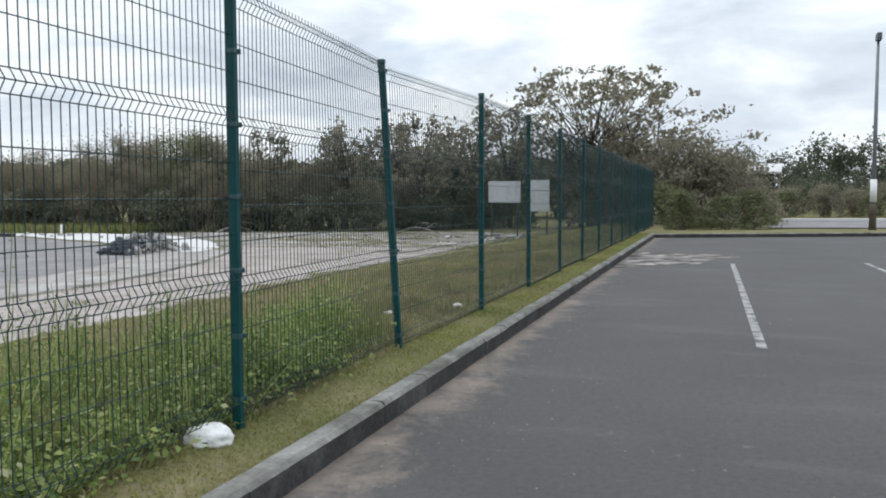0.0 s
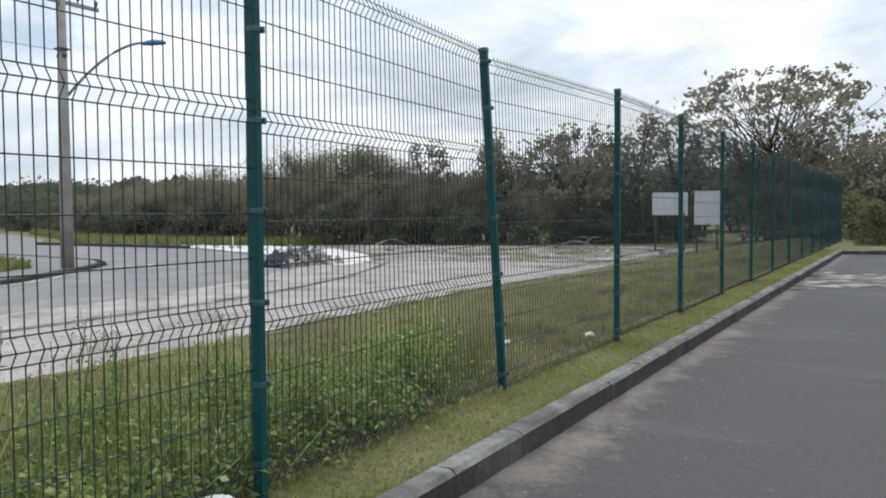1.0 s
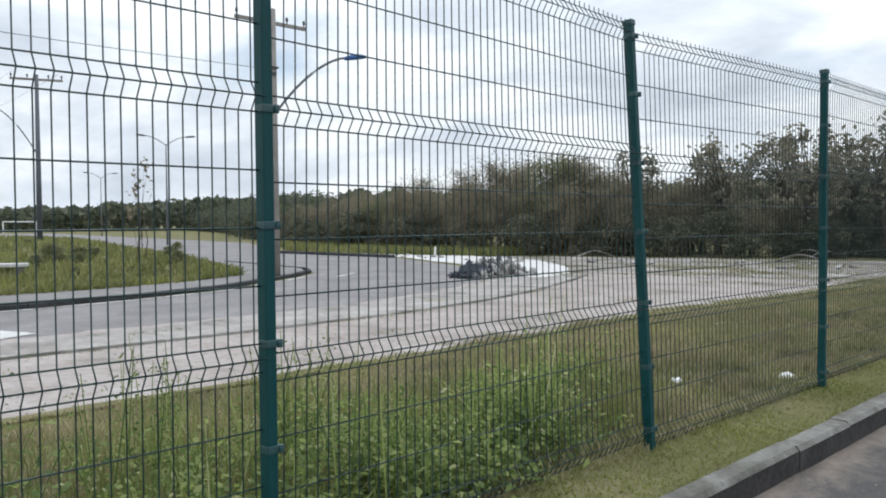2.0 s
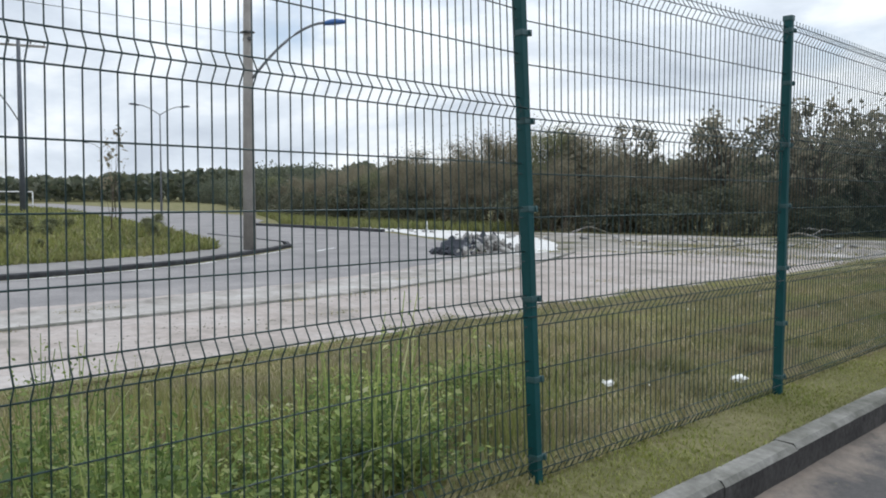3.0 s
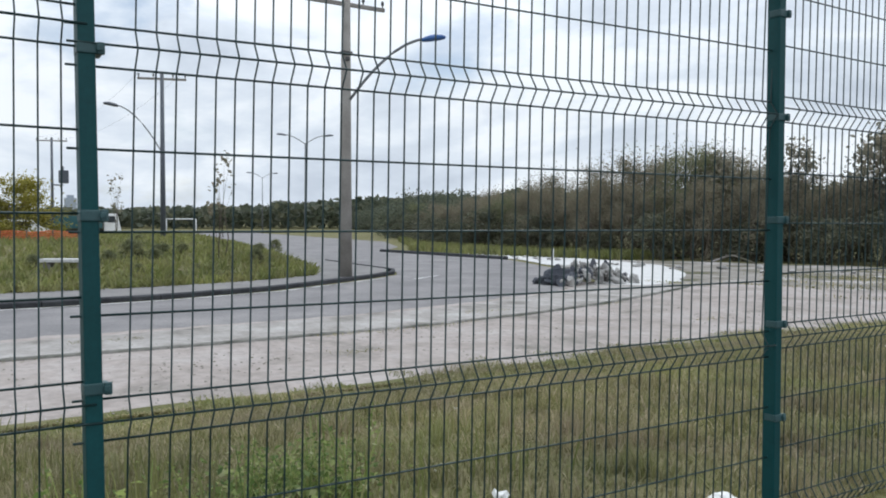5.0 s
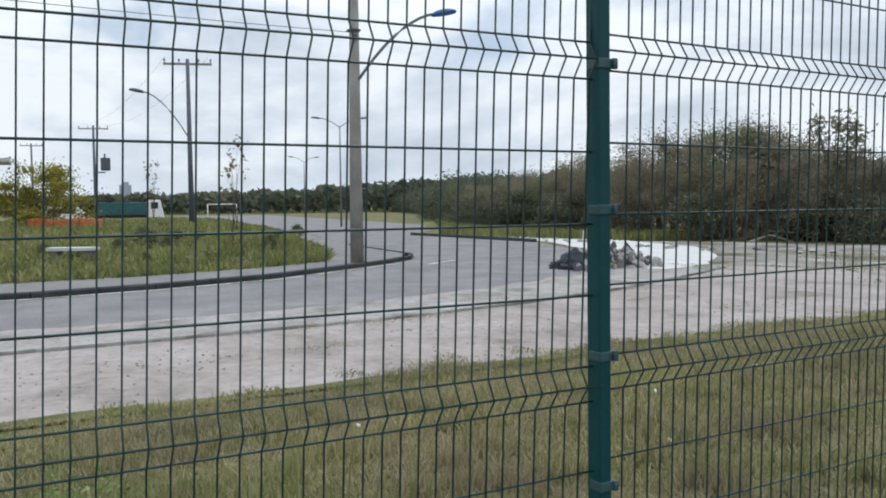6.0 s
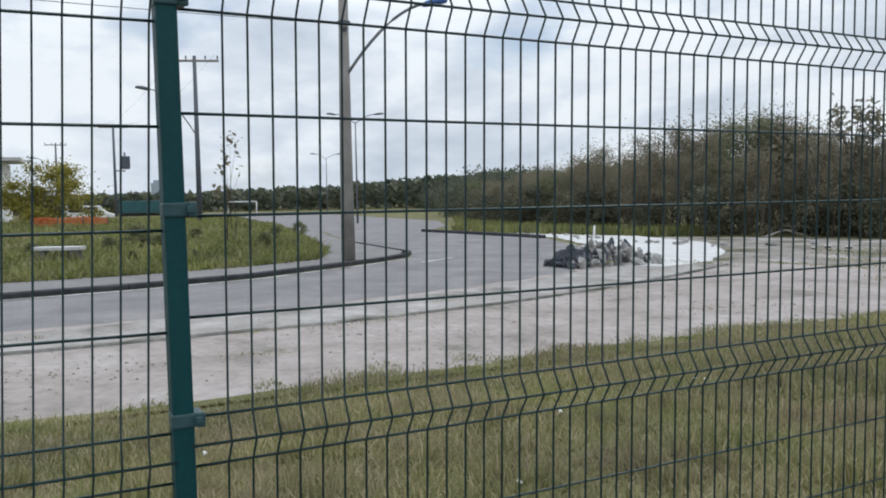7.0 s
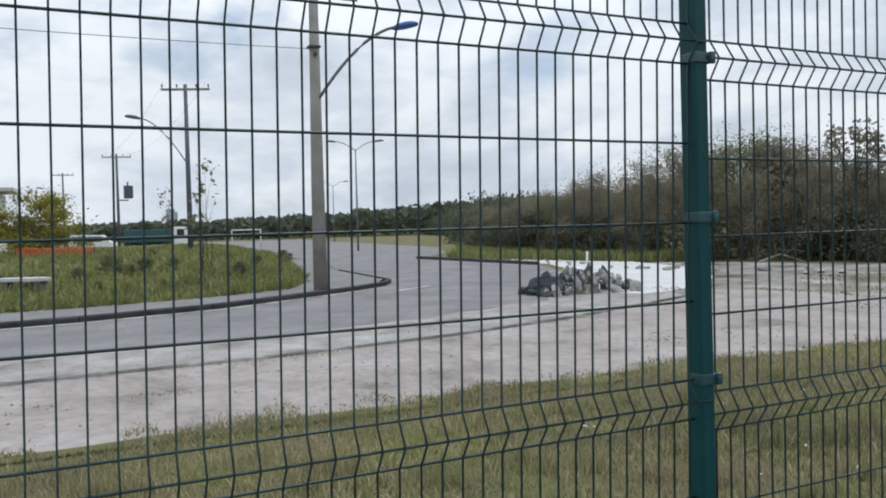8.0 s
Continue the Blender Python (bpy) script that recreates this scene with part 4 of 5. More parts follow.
def weed_patch(name, count, where, tall, label, seed, size=0.055, per=26):
    """Leafy weeds in uneven mounds: broad-leaved bushy plants, small-leaved tall herbs and bare stalks."""
    r = np.random.default_rng(seed)
    base = where(r, count)
    pts, nrm, sz, sv = [], [], [], []
    for x, y in base:
        z = height(x, y)
        mound = 0.80 + 1.15 * noise.noise((x * 1.9, y * 1.9, 5)) + 0.35 * noise.noise((x * 5, y * 5, 2))
        herb = r.uniform() < 0.12 + 0.55 * (x < -1.05)
        h = tall * max(0.22, mound) * (r.uniform(0.75, 1.45) if herb else r.uniform(0.45, 1.05))
        dx, dy = r.normal(size=2) * (0.09 if herb else 0.16)
        for k in range(per + 12 if herb else per):
            u = r.uniform(0.1, 1.0)
            spread = 0.035 + 0.03 * (1 - u) if herb else 0.10 * (1.2 - u * 0.6)
            pts.append((x + dx * u + r.normal() * spread, y + dy * u + r.normal() * spread, z + h * u))
            nrm.append((r.normal() * 0.9, r.normal() * 0.9, 0.8) if herb else (r.normal() * 0.6, r.normal() * 0.6, 1.0))
            sz.append(size * (r.uniform(0.3, 0.75) if herb else r.uniform(0.45, 1.45)) * (1.2 - 0.5 * u))
        a = np.array((x, y, z))
        b = np.array((x + dx, y + dy, z + h * 1.04))
        s = np.array((0.004, 0.003, 0))
        sv += [a - s, a + s, b + s * 0.4, b - s * 0.4]
    pts, nrm, sz = np.array(pts), np.array(nrm), np.array(sz)
    nrm /= np.linalg.norm(nrm, axis=1, keepdims=True)
    v, f = leaves(pts, nrm, sz, r, 0.62)
    sv = np.array(sv)
    v2 = np.concatenate([v, sv])
    f2 = np.concatenate([f, len(v) + np.arange(len(sv)).reshape(-1, 4)])
    return tagged(quads_ob(name, v2, f2, M_WEED), label, "weeds", kind="stuff")


def weeds_a(r, n):
    """The thick bed of weeds along the first panels, deeper in some places."""
    m = n * 4
    y = r.uniform(-2.6, 2.3, m)
    back = np.interp(y, [-2.6, 0, 1.2, 1.9, 2.4], [-2.4, -1.8, -1.25, -0.95, -0.65])
    front = np.interp(y, [-2.6, 1.2, 2.3], [-0.1, -0.14, -0.42])
    x = front + (back - front) * r.uniform(0, 1, m) ** 1.2
    keep = np.array([noise.noise((a * 1.5, b * 1.5, 9)) > -0.18 - 0.5 * (a > -0.5) for a, b in zip(x, y)])
    return np.column_stack([x, y])[keep][:n]


def weeds_b(r, n):
    c = np.array([(-1.5, 3.6), (-1.45, 3.5), (-1.4, 3.75), (-1.1, 2.75), (-0.8, 2.45)])
    return c[r.integers(0, 5, n)] + r.normal(size=(n, 2)) * np.array([0.15, 0.17])


weed_patch("weed_bed", 850, weeds_a, 0.50, "thick bed of dark green leafy weeds behind the fence", 21, 0.044, 32)
weed_patch("weed_clumps", 110, weeds_b, 0.34, "scattered green weed clumps in the rough grass", 22)


def tall_grass(r, n):
    c = np.column_stack([-0.3 - np.abs(r.normal(size=150)) * 1.15, r.normal(size=150) * 1.9 + 0.1])
    q = c[r.integers(0, 150, n)] + r.normal(size=(n, 2)) * 0.16
    return np.column_stack([q[:, 0].clip(-4.2, -0.12), q[:, 1]])


blades("tall_weed_grass", 4600, tall_grass, 0.32, 0.010, M_MEADOW, "tall green grass stalks among the weeds", 23, 0.35)

# ---------------------------------------------------------------- poles and lamps


def crossarm(root, z, half, turn, name="crossarm"):
    arm = Matrix.Translation((0, 0, z)) @ Matrix.Rotation(radians(turn), 4, "Z")
    bm = bmesh.new()
    box(bm, -half, half, -0.05, 0.05, -0.055, 0.055, 0.01, arm)
    c = part(name, bm, M_POLE, root)
    for x in (-half + 0.06, -half * 0.35, half * 0.45, half - 0.06):
        q = arm @ Vector((x, 0, 0))
        tube_ob("insulator", [q + Vector((0, 0, 0.05)), q + Vector((0, 0, 0.12)), q + Vector((0, 0, 0.16)), q + Vector((0, 0, 0.26))], [0.02, 0.02, 0.05, 0.035], M_DARKSTEEL, c, 8)
    return c


def lamp_arm(root, start, end, housing, head=0.62, thick=0.03):
    """Curved steel arm from the pole to a flat luminaire."""
    s, e = Vector(start), Vector(end)
    flat = Vector((e.x - s.x, e.y - s.y, 0))
    pts = []
    for i in range(11):
        u = i / 10
        pts.append(s + flat * u + Vector((0, 0, (e.z - s.z) * (1 - (1 - u) ** 1.75))))
    arm = tube_ob("lamp_arm", pts, thick, M_STEEL, root, 8)
    d = flat.normalized()
    bm = bmesh.new()
    r = bmesh.ops.create_uvsphere(bm, u_segments=16, v_segments=8, radius=0.5)
    bmesh.ops.scale(bm, vec=(head, 0.30, 0.23), verts=r["verts"])
    for v in bm.verts:
        v.co.z = max(v.co.z, -0.05)
    bmesh.ops.transform(bm, matrix=Matrix.Translation(e + d * head * 0.35) @ Matrix.Rotation(math.atan2(d.y, d.x), 4, "Z") @ Matrix.Rotation(radians(-6), 4, "Y"), verts=bm.verts)
    part("luminaire", bm, housing, root, "flat street lamp head", smooth=True)
    return arm


pole = empty("utility_pole", pose(-19.82, 12.8, STREET_Z), "grey concrete utility pole with a curved street lamp arm", "utility pole", "utility poles")
tube_ob("shaft", [(0, 0, -0.3), (0, 0, 3), (-0.05, 0.05, 8.6)], [0.20, 0.175, 0.12], M_POLE, pole, 14)
crossarm(pole, 8.15, 1.3, 90)
bm = bmesh.new()
box(bm, -0.20, 0.20, -0.05, 0.05, 6.48, 6.58, 0.01)
box(bm, -0.16, 0.16, -0.16, 0.16, 6.70, 6.76, 0.01)
part("bracket", bm, M_DARKSTEEL, pole)
lamp_arm(pole, (0.1, 0.1, 5.35), (1.58, 1.78, 7.06), M_LAMP, 0.74, 0.042)

pole2 = empty("utility_pole", pose(-41.0, 12.65, STREET_Z), "slim dark utility pole with crossarm and street lamp", "utility pole", "utility poles")
tube_ob("shaft", [(0, 0, -0.3), (0, 0, 4), (0, 0, 9.3)], [0.15, 0.125, 0.09], M_LAMPGREY, pole2, 12)
crossarm(pole2, 9.05, 1.2, 70)
lamp_arm(pole2, (0, -0.1, 5.4), (0.65, -2.35, 7.45), M_LAMPGREY, 0.8)

pole3 = empty("utility_pole", pose(-80.0, 12.2, STREET_Z), "distant utility pole carrying a transformer", "utility pole", "utility poles")
tube_ob("shaft", [(0, 0, -0.3), (0, 0, 4), (0, 0, 9.4)], [0.15, 0.13, 0.10], M_LAMPGREY, pole3, 10)
crossarm(pole3, 9.1, 1.3, 75)
bm = bmesh.new()
box(bm, 0.2, 0.9, 0.5, 1.3, 5.2, 6.4, 0.1)
box(bm, -0.1, 0.4, -0.1, 0.9, 5.0, 5.1)
for k in range(3):
    box(bm, 0.3 + 0.2 * k, 0.38 + 0.2 * k, 0.8, 0.9, 6.4, 6.75)
part("transformer", bm, M_LAMPGREY, pole3, "grey pole transformer with bushings")
pole4 = copy_thing(pole2, pose(-104, 8, STREET_Z, 0, 0, 10))

for x, y, z, turn in ((-60.2, 28.7, 8.75, 0), (-112, 44, 9.5, 12)):
    m = empty("twin_street_lamp", pose(x, y, STREET_Z, 0, 0, turn), "thin distant street lamp with two arms", "street lamp", "twin street lamps")
    tube_ob("mast", [(0, 0, -0.2), (0, 0, 8.2)], [0.09, 0.05], M_STEEL, m, 8)
    for s in (-1, 1):
        lamp_arm(m, (0, 0, 8.1), (-0.55 * s, -1.55 * s, 8.85), M_LAMPGREY, 0.8, 0.035)

mast = empty("light_mast", pose(8.55, 32.0, 0.08), "tall grey lamp mast with a white painted band", "light mast")
tube_ob("shaft", [(0, 0, 0), (0, 0, 4), (0, 0, 7.6)], [0.10, 0.075, 0.05], M_STEEL, mast, 12)
tube_ob("band", [(0, 0, 1.15), (0, 0, 2.05)], [0.125, 0.12], M_WHITE, mast, 12, "white painted band")
tube_ob("plinth", [(0, 0, -0.1), (0, 0, 0.9), (0, 0, 1.1)], [0.14, 0.13, 0.10], M_BARK, mast, 12, "dark weathered foot")
bm = bmesh.new()
box(bm, -0.09, 0.09, -0.30, 0.12, 7.45, 7.75, 0.03)
part("luminaire", bm, M_LAMPGREY, mast)


def cable(a, b, sag, r=0.012):
    a, b = Vector(a), Vector(b)
    pts = [a.lerp(b, i / 24) - Vector((0, 0, sag * 4 * (i / 24) * (1 - i / 24))) for i in range(25)]
    return tagged(tube_ob("cable", pts, r, M_CABLE, None, 5), "thin black overhead cable slung between poles", "cable", "overhead cables")


cable((-19.9, 12.7, 6.35), (-16.6, -26, 6.9), 0.5, 0.009)
cable((-40.6, 13.6, 9.05), (-80.2, 13.2, 9.1), 0.9, 0.005)
cable((-41.2, 11.6, 9.05), (-80.2, 11.2, 9.1), 0.9, 0.005)

# ---------------------------------------------------------------- rubble and litter


def chunk(seed, sx, sy, sz):
    """A broken lump: a sphere cut by planes."""
    r = random.Random(seed)
    bm = bmesh.new()
    bmesh.ops.create_icosphere(bm, subdivisions=2, radius=1.0)
    for _ in range(8):
        n = Vector((r.gauss(0, 1), r.gauss(0, 1), r.gauss(0, 1))).normalized()
        d = r.uniform(0.36, 0.68)
        for v in bm.verts:
            k = v.co.dot(n) - d
            if k > 0:
                v.co -= n * k
    for v in bm.verts:
        v.co += Vector((noise.noise(v.co * 2.5 + Vector((seed, 0, 0))), noise.noise(v.co * 2.5 + Vector((0, seed, 0))), 0)) * 0.07
    bmesh.ops.scale(bm, vec=(sx, sy, sz), verts=bm.verts)
    return bm


pile = empty("rubble_pile", pose(-15.2, 18.1, STREET_Z + 0.02), "heap of broken concrete and asphalt lumps on the street corner", "rubble")
rr = random.Random(4)
lumps = []
for i in range(7):
    lumps.append(part("lump", chunk(i + 1, 1, rr.uniform(0.6, 1), rr.uniform(0.28, 0.6)), M_RUBBLE if i < 5 else M_ASPHCHUNK, pile))
axis = Vector((-0.05, 1.0, 0)).normalized()
for i in range(230):
    u = rr.uniform(-1, 1)
    w = rr.gauss(0, 0.38)
    ridge = 0.56 * max(0, 1 - abs(u) ** 1.6) * max(0, 1 - (w / 0.85) ** 2)
    s = rr.choice((0.07, 0.10, 0.14, 0.20, 0.27)) * rr.uniform(0.8, 1.2)
    kind = lumps[5 + (i % 2)] if u < -0.5 or rr.random() < 0.12 else lumps[i % 5]
    m = Matrix.Translation(Vector((w, 0, 0)) + axis * u * 1.45 + Vector((0, 0, rr.uniform(0.3, 1.0) * ridge + 0.05))) @ Euler([rr.uniform(0, 6) for _ in range(3)]).to_matrix().to_4x4() @ Matrix.Diagonal((s, s, s, 1))
    if i < 7:
        lumps[i].matrix_basis = m
    else:
        shared("lump", kind, pile, m)
bm = chunk(77, 0.75, 0.62, 0.36)
o = part("tarmac_slab", bm, M_ASPHCHUNK, pile, "large dark lump of broken asphalt")
o.matrix_basis = pose(-0.1, -1.05, 0.16, 12, -14, 30)

stone = part("stone", chunk(91, 0.16, 0.12, 0.08), M_RUBBLE)
tagged(stone, "small pale broken stone lying on the dirt", "stone", "loose stones")
stone.matrix_basis = pose(-12.0, 27.5, STREET_Z + 0.04)
for i in range(46):
    s = rr.uniform(0.5, 1.7)
    o = copy_thing(stone, pose(rr.uniform(-24, -4), 0, STREET_Z + 0.05, 0, 0, rr.uniform(0, 360)))
    x = o.location.x
    o.location.y = rr.uniform(27.5, 31.5) + (0.25 * (x + 12))
    o.location.y = max(22.5, min(34, o.location.y if x > -18 else 25.5 + rr.uniform(0, 3)))
    o.scale = (s, s, s)
for i in range(14):
    s = rr.uniform(0.4, 0.9)
    o = copy_thing(stone, pose(rr.uniform(-33, -26), rr.uniform(25.6, 27.4), STREET_Z + 0.05, 0, 0, rr.uniform(0, 360)))
    o.scale = (s * 1.6, s * 1.6, s * 1.6)

def pebbles(name, n, where, size, material, label, seed):
    """Small stones, six-cornered, lying on flat ground."""
    r = np.random.default_rng(seed)
    p = where(r, n)
    base = np.array([(1, 0, 0), (-0.5, 0.87, 0), (-0.5, -0.87, 0), (0.45, 0.1, 0.6), (-0.3, 0.45, 0.5), (-0.25, -0.4, 0.55)])
    tri = np.array([(0, 1, 4), (0, 4, 3), (1, 2, 5), (1, 5, 4), (2, 0, 3), (2, 3, 5), (3, 4, 5)])
    s = size * r.uniform(0.4, 1.3, n)
    th = r.uniform(0, 6.28, n)
    v = np.zeros((n, 6, 3))
    v[:, :, 0] = (base[:, 0] * np.cos(th)[:, None] - base[:, 1] * np.sin(th)[:, None]) * s[:, None]
    v[:, :, 1] = (base[:, 0] * np.sin(th)[:, None] + base[:, 1] * np.cos(th)[:, None]) * s[:, None]
    v[:, :, 2] = base[:, 2] * s[:, None]
    v[:, :, :2] += p[:, None, :2]
    v[:, :, 2] += p[:, None, 2]
    f = (np.arange(n)[:, None, None] * 6 + tri).reshape(-1, 3)
    return tagged(quads_ob(name, v.reshape(-1, 3), f, material), label, "pebbles", kind="stuff")


def on_sand(r, n):
    c = np.column_stack([r.uniform(-10, -4.6, 70), r.uniform(-3, 18, 70)])
    q = c[r.integers(0, 70, n)] + r.normal(size=(n, 2)) * np.array([0.5, 0.7])
    return np.column_stack([q[:, 0].clip(-10.4, -4.5), q[:, 1], np.full(n, STREET_Z + 0.012)])


def on_asphalt(r, n):
    x = 0.62 + r.exponential(0.55, n)
    return np.column_stack([x, r.uniform(-1, 20, n), np.full(n, 0.0)])


pebbles("sand_pebbles", 1500, on_sand, 0.020, M_DIRT, "small stones and crumbs scattered on the sand", 51)
pebbles("kerb_grit", 700, on_asphalt, 0.008, M_DIRT, "pale grit washed along the kerb", 52)

marker = empty("marker_stub", pose(-27.36, 27.25, STREET_Z), "short white marker post standing in rubble", "marker post")
tube_ob("stub", [(0, 0, -0.05), (0.02, 0, 0.25), (0.04, 0, 0.52)], [0.06, 0.055, 0.045], M_WHITE, marker, 8)


def branch_thing(x, y, seed):
    r = random.Random(seed)
    b = empty("fallen_branch", pose(x, y, STREET_Z + 0.05), "pale bare fallen branch lying before the trees", "branch", "fallen branches")
    pts = [Vector((-1.1 + 0.3 * k, 0.15 * math.sin(k), 0.05 + 0.30 * math.sin(k * 0.45))) for k in range(8)]
    tube_ob("limb", pts, [0.05 - 0.004 * k for k in range(8)], M_DIRT, b, 6)
    for k in (2, 4, 5):
        tube_ob("twig", [pts[k], pts[k] + Vector((0.3, r.uniform(-0.4, 0.4), 0.25)), pts[k] + Vector((0.7, r.uniform(-0.6, 0.6), 0.2))], [0.025, 0.018, 0.006], M_DIRT, b, 5)
    return b


branch_thing(-19.6, 30.4, 1)
branch_thing(-10.5, 31.5, 2)


def bag_thing(x, y, z, s, turn, seed):
    """A tied, crumpled plastic bag, sagging on the ground."""
    bm = bmesh.new()
    bmesh.ops.create_icosphere(bm, subdivisions=4, radius=1.0)
    for v in bm.verts:
        c = v.co.copy()
        f = 1 + 0.22 * noise.noise(c * 1.7 + Vector((seed, 0, 0))) + 0.13 * abs(noise.noise(c * 4.3 + Vector((0, seed, 0)))) + 0.05 * noise.noise(c * 9)
        v.co = Vector((c.x * f, c.y * f * 0.72, c.z * f * 0.52))
        if v.co.z < -0.28:
            v.co.z = -0.28 - 0.1 * (v.co.z + 0.28)
        if c.x < -0.75:
            v.co *= 1 + 0.35 * (-c.x - 0.75)
    bmesh.ops.scale(bm, vec=(s, s, s), verts=bm.verts)
    b = part("plastic_bag", bm, M_BAG, smooth=True)
    b.matrix_basis = pose(x, y, z + 0.24 * s, 0, 0, turn)
    return tagged(b, "crumpled white plastic bag lying at a fence post", "plastic bag", "plastic bags")


bag_thing(0.0, -0.28, 0.145, 0.135, 10, 3)
bag_thing(-0.33, 5.2, height(-0.33, 5.2) + 0.005, 0.062, 60, 8)

# scraps of pale litter in the lot's grass
scrap = bmesh.new()
gv = [scrap.verts.new((0.05 * math.cos(a) * (1 + 0.3 * math.sin(3 * a)), 0.035 * math.sin(a), 0.012 * math.sin(2 * a))) for a in [k * 0.785 for k in range(8)]]
top = [scrap.verts.new((v.co.x * 0.7, v.co.y * 0.7, v.co.z + 0.02)) for v in gv]
for k in range(8):
    scrap.faces.new((gv[k], gv[(k + 1) % 8], top[(k + 1) % 8], top[k]))
scrap.faces.new(top)
scrap_ob = tagged(part("litter_scrap", scrap, M_BAG), "small pale scrap of litter in the grass", "litter", "litter scraps")
scrap_ob.matrix_basis = pose(-0.9, 4.4, height(-0.9, 4.4) + 0.03)
for i in range(18):
    x, y = rr.uniform(-3.2, -0.3), rr.uniform(2.8, 12)
    s = rr.uniform(0.15, 0.42)
    o = copy_thing(scrap_ob, pose(x, y, height(x, y) + 0.035, rr.uniform(-30, 30), rr.uniform(-30, 30), rr.uniform(0, 360)))
    o.scale = (s, s, s)

# ---------------------------------------------------------------- far things


def sign_board(x, y, w, h, z, turn):
    s = empty("sign_board", pose(x, y, 0, 0, 0, turn), "plain pale board on two posts beyond the fence", "sign board", "sign boards")
    bm = bmesh.new()
    box(bm, -w / 2, w / 2, -0.03, 0.03, z, z + h, 0.01)
    part("panel", bm, M_BOARD, s)
    for k in (-1, 1):
        tube_ob("leg", [(k * w * 0.4, 0.06, -0.3), (k * w * 0.4, 0.06, z + h * 0.9)], 0.04, M_DARKSTEEL, s, 6)
    return s


sign_board(-6.25, 31.0, 1.42, 0.95, 1.20, 12)
sign_board(-4.75, 31.0, 0.98, 1.36, 0.83, 12)

bench = empty("concrete_slab", pose(-22.2, 5.5, 0.02, 0, 0, 62), "pale concrete slab resting on two blocks in weeds", "concrete slab")
bm = bmesh.new()
box(bm, -0.65, 0.65, -0.2, 0.2, 0.24, 0.34, 0.02)
part("top", bm, M_SLAB, bench)
for k in (-1, 1):
    bm = bmesh.new()
    box(bm, k * 0.45 - 0.1, k * 0.45 + 0.1, -0.15, 0.15, -0.1, 0.24, 0.02)
    part("block", bm, M_PAVE, bench)

barrier = empty("barrier_mesh", pose(-36.3, 6.4, 0.27, 0, 0, 88), "faded orange plastic barrier netting between stakes", "barrier")
for k in range(4):
    tube_ob("stake", [(-1.5 + k, 0, -0.2), (-1.5 + k, 0, 0.75)], 0.025, M_BARK, barrier, 6)
for k in range(7):
    tube_ob("band", [(-1.5 + 0.25 * i, 0.03, 0.18 + 0.08 * k + 0.03 * math.sin(i)) for i in range(13)], 0.022, M_ORANGE, barrier, 4)


def wheel(root, x, y, r):
    bm = bmesh.new()
    bmesh.ops.create_cone(bm, cap_ends=True, segments=18, radius1=r, radius2=r, depth=0.26, matrix=Matrix.Translation((x, y, r)) @ Matrix.Rotation(radians(90), 4, "X"))
    bmesh.ops.bevel(bm, geom=[e for e in bm.edges if e.calc_face_angle(0) > 1], offset=0.04, segments=2, affect="EDGES")
    w = part("wheel", bm, M_RUBBER, root, "black tyre")
    bm = bmesh.new()
    bmesh.ops.create_cone(bm, cap_ends=True, segments=14, radius1=r * 0.55, radius2=r * 0.5, depth=0.30, matrix=Matrix.Translation((x, y, r)) @ Matrix.Rotation(radians(90), 4, "X"))
    part("rim", bm, M_STEEL, w)


def truck_thing(x, y, turn, long_bed):
    t = empty("truck", pose(x, y, STREET_Z, 0, 0, turn), "teal cargo truck with a white cab parked far off", "truck", "parked trucks")
    bm = bmesh.new()
    box(bm, -long_bed, 0.2, -1.15, 1.15, 0.95, 2.3, 0.05)
    part("cargo_body", bm, M_TRUCK, t)
    bm = bmesh.new()
    box(bm, 0.35, 2.1, -1.1, 1.1, 0.55, 2.55, 0.15)
    for v in bm.verts:
        if v.co.x > 1.5 and v.co.z > 1.6:
            v.co.x -= 0.35
    cab = part("cab", bm, M_WHITE, t, "white driver's cab")
    for yy in (-1.11, 1.11):
        bm = bmesh.new()
        box(bm, 0.7, 1.45, yy - 0.015, yy + 0.015, 1.6, 2.3, 0.005)
        part("side_window", bm, M_GLASS, cab)
    bm = bmesh.new()
    box(bm, -long_bed, 2.0, -0.45, 0.45, 0.55, 0.9)
    part("chassis", bm, M_DARKSTEEL, t)
    for xx in (-long_bed + 1.0, 1.2):
        for yy in (-0.95, 0.95):
            wheel(t, xx, yy, 0.46)
    return t


truck_thing(-92.5, 18.4, 84, 4.8)


def van_thing(x, y, turn):
    t = empty("pickup_van", pose(x, y, STREET_Z, 0, 0, turn), "white van with dark windows parked far off", "van")
    bm = bmesh.new()
    prof = [(-2.3, 0.4), (2.2, 0.4), (2.3, 0.95), (1.5, 1.15), (0.8, 1.85), (-2.2, 1.9), (-2.35, 1.0)]
    a = [bm.verts.new((px, -0.85, pz)) for px, pz in prof]
    b = [bm.verts.new((px, 0.85, pz)) for px, pz in prof]
    for k in range(7):
        bm.faces.new((a[k], a[(k + 1) % 7], b[(k + 1) % 7], b[k]))
    bm.faces.new(a[::-1])
    bm.faces.new(b)
    bmesh.ops.recalc_face_normals(bm, faces=bm.faces)
    bmesh.ops.bevel(bm, geom=list(bm.edges), offset=0.08, segments=2, affect="EDGES")
    part("body", bm, M_WHITE, t)
    for yy in (-0.86, 0.86):
        bm = bmesh.new()
        box(bm, -1.9, 0.7, yy - 0.012, yy + 0.012, 1.2, 1.7, 0.005)
        part("side_window", bm, M_GLASS, t)
    for xx in (-1.4, 1.5):
        for yy in (-0.75, 0.75):
            wheel(t, xx, yy, 0.33)
    return t


van_thing(-86.3, 10.4, 80)


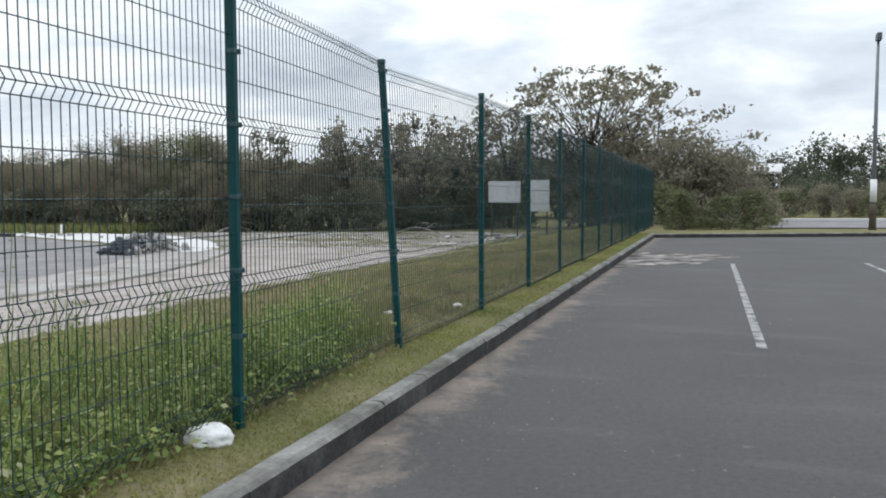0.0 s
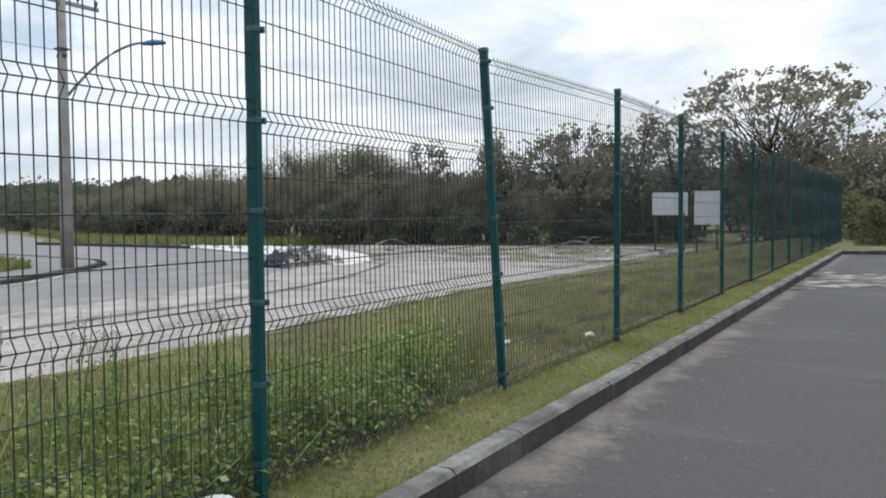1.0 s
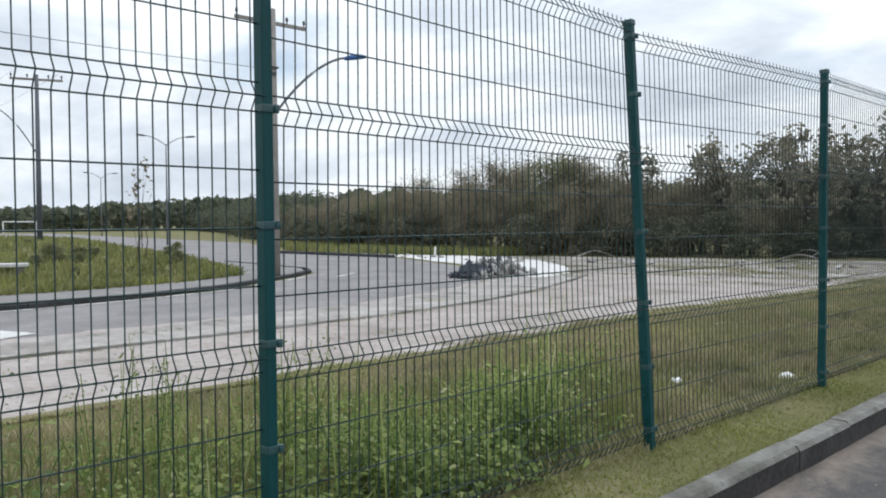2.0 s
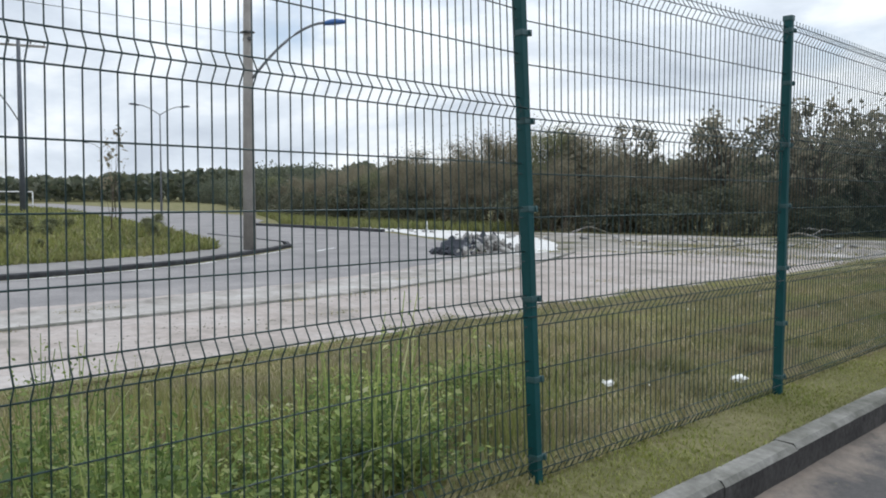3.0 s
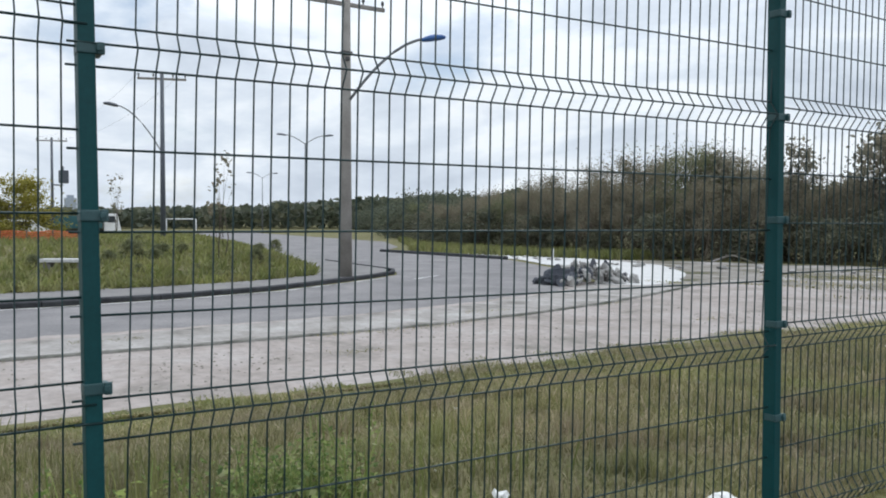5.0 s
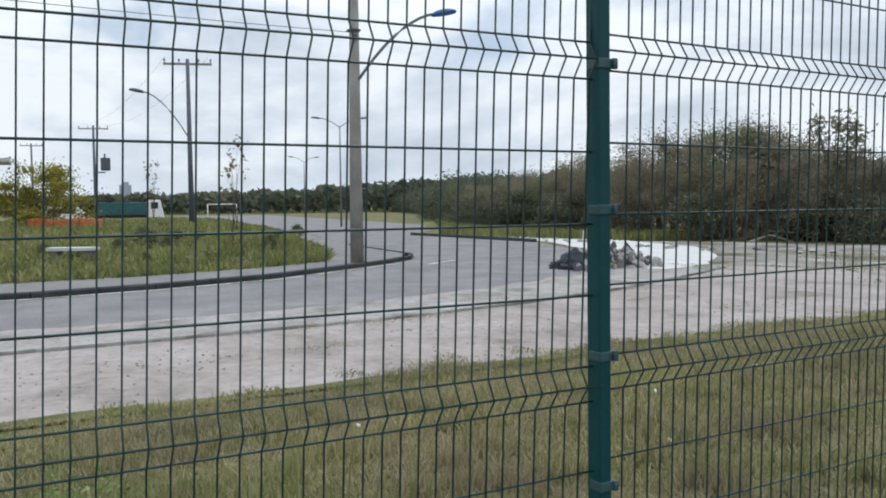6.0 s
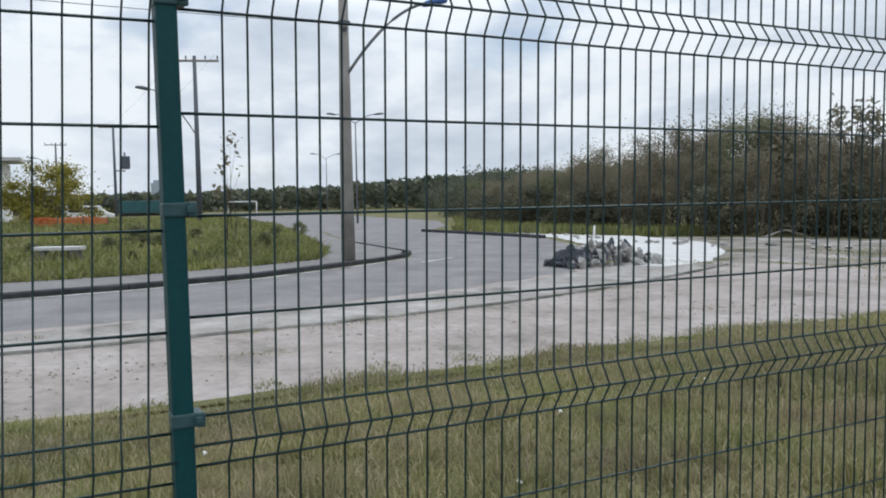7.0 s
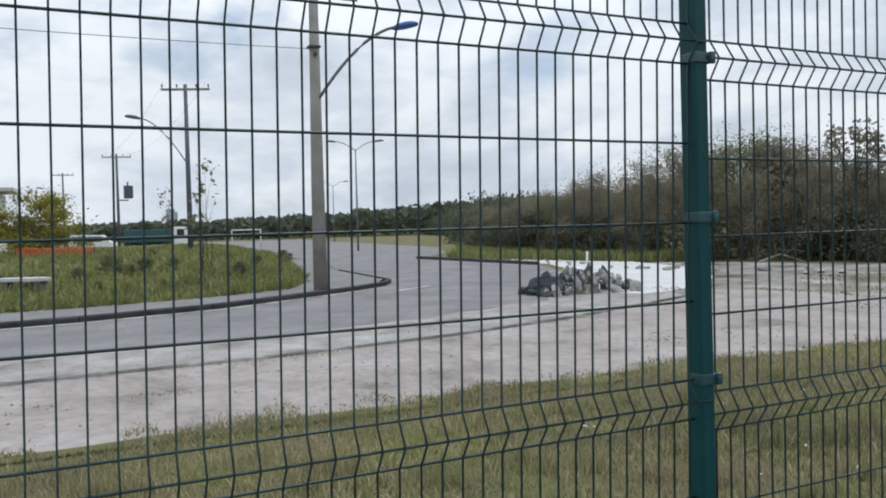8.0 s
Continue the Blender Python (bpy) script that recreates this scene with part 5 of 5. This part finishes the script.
def house_thing(x, y, w, d, h, turn, label, roof_over=0.5, slope=0.5, open_sides=False):
    hs = empty("shed_house", pose(x, y, 0, 0, 0, turn), label, "building", "far buildings")
    if open_sides:
        for sx in (-1, 1):
            for sy in (-1, 1):
                bm = bmesh.new()
                box(bm, sx * w / 2 - 0.08, sx * w / 2 + 0.08, sy * d / 2 - 0.08, sy * d / 2 + 0.08, -0.5, h + 0.05 + (slope if sy > 0 else 0), 0.01)
                part("post", bm, M_DIRT, hs)
    else:
        bm = bmesh.new()
        box(bm, -w / 2, w / 2, -d / 2, d / 2, -0.5, h)
        part("wall", bm, M_WHITE, hs)
    bm = bmesh.new()
    vs = box(bm, -w / 2 - roof_over, w / 2 + roof_over, -d / 2 - roof_over, d / 2 + roof_over, h + 0.02, h + 0.22, 0.02)
    for v in bm.verts:
        v.co.z += slope * (v.co.y + d / 2) / d
    part("roof", bm, M_SLAB, hs)
    for k in range(0 if open_sides else 3):
        bm = bmesh.new()
        cx = -w / 3 + k * w / 3
        box(bm, cx - 0.45, cx + 0.45, -d / 2 - 0.04, -d / 2 + 0.03, h * 0.4, h * 0.75, 0.01)
        part("window", bm, M_GLASS, hs)
    return hs


house_thing(7.2, 82, 2.9, 3, 3.7, -6, "small open shelter with a white roof among distant trees", 0.2, 0.8, True)
house_thing(-50.5, 1.4, 5, 5, 3.9, 88, "small white flat-roofed building behind a bush", 0.8, 0.1)

goal = empty("goal_frame", pose(-85.5, 25.3, STREET_Z, 0, 0, 75), "white metal goal frame on far grass", "goal")
for k in (-1, 1):
    tube_ob("upright", [(1.5 * k, 0, 0), (1.5 * k, 0, 2)], 0.06, M_WHITE, goal, 6)
tube_ob("crossbar", [(-1.5, 0, 2), (1.5, 0, 2)], 0.06, M_WHITE, goal, 6)

tower = empty("far_tower", pose(-593, 85.5, 0), "hazy distant apartment tower on the horizon", "building", "distant towers")
bm = bmesh.new()
box(bm, -3.5, 3.5, -3.5, 3.5, -2, 17)
box(bm, -2, 2, -2, 2, 17, 19)
part("block", bm, M_TOWER, tower)
copy_thing(tower, pose(-640, 100, -6))

# far wooded skyline
r = np.random.default_rng(77)
n = 42000
ang = r.uniform(radians(96), radians(200), n)
near_h = np.interp(np.degrees(ang), [96, 110, 125, 140, 152, 158, 166, 180, 200], [10, 10, 9.8, 8.6, 6.9, 5.6, 4.1, 3.4, 3.3])
dist = r.uniform(185, 260, n)
lump = np.array([noise.noise((a * 38, 0.3, 0)) * 0.55 + noise.noise((a * 120, 2.3, 0)) * 0.3 for a in ang])
zz = near_h * (1 + 0.28 * lump) * r.uniform(0, 1, n) ** 0.6
p = np.column_stack([dist * np.cos(ang), dist * np.sin(ang), zz])
nr = r.normal(size=(n, 3)) + np.array([0, 0, 0.6])
nr /= np.linalg.norm(nr, axis=1, keepdims=True)
v, f = leaves(p, nr, r.uniform(1.0, 2.6, n), r, 0.7)
tagged(quads_ob("far_woods", v, f, M_FARWOOD), "far dark green woods along the horizon", "woods", kind="stuff")
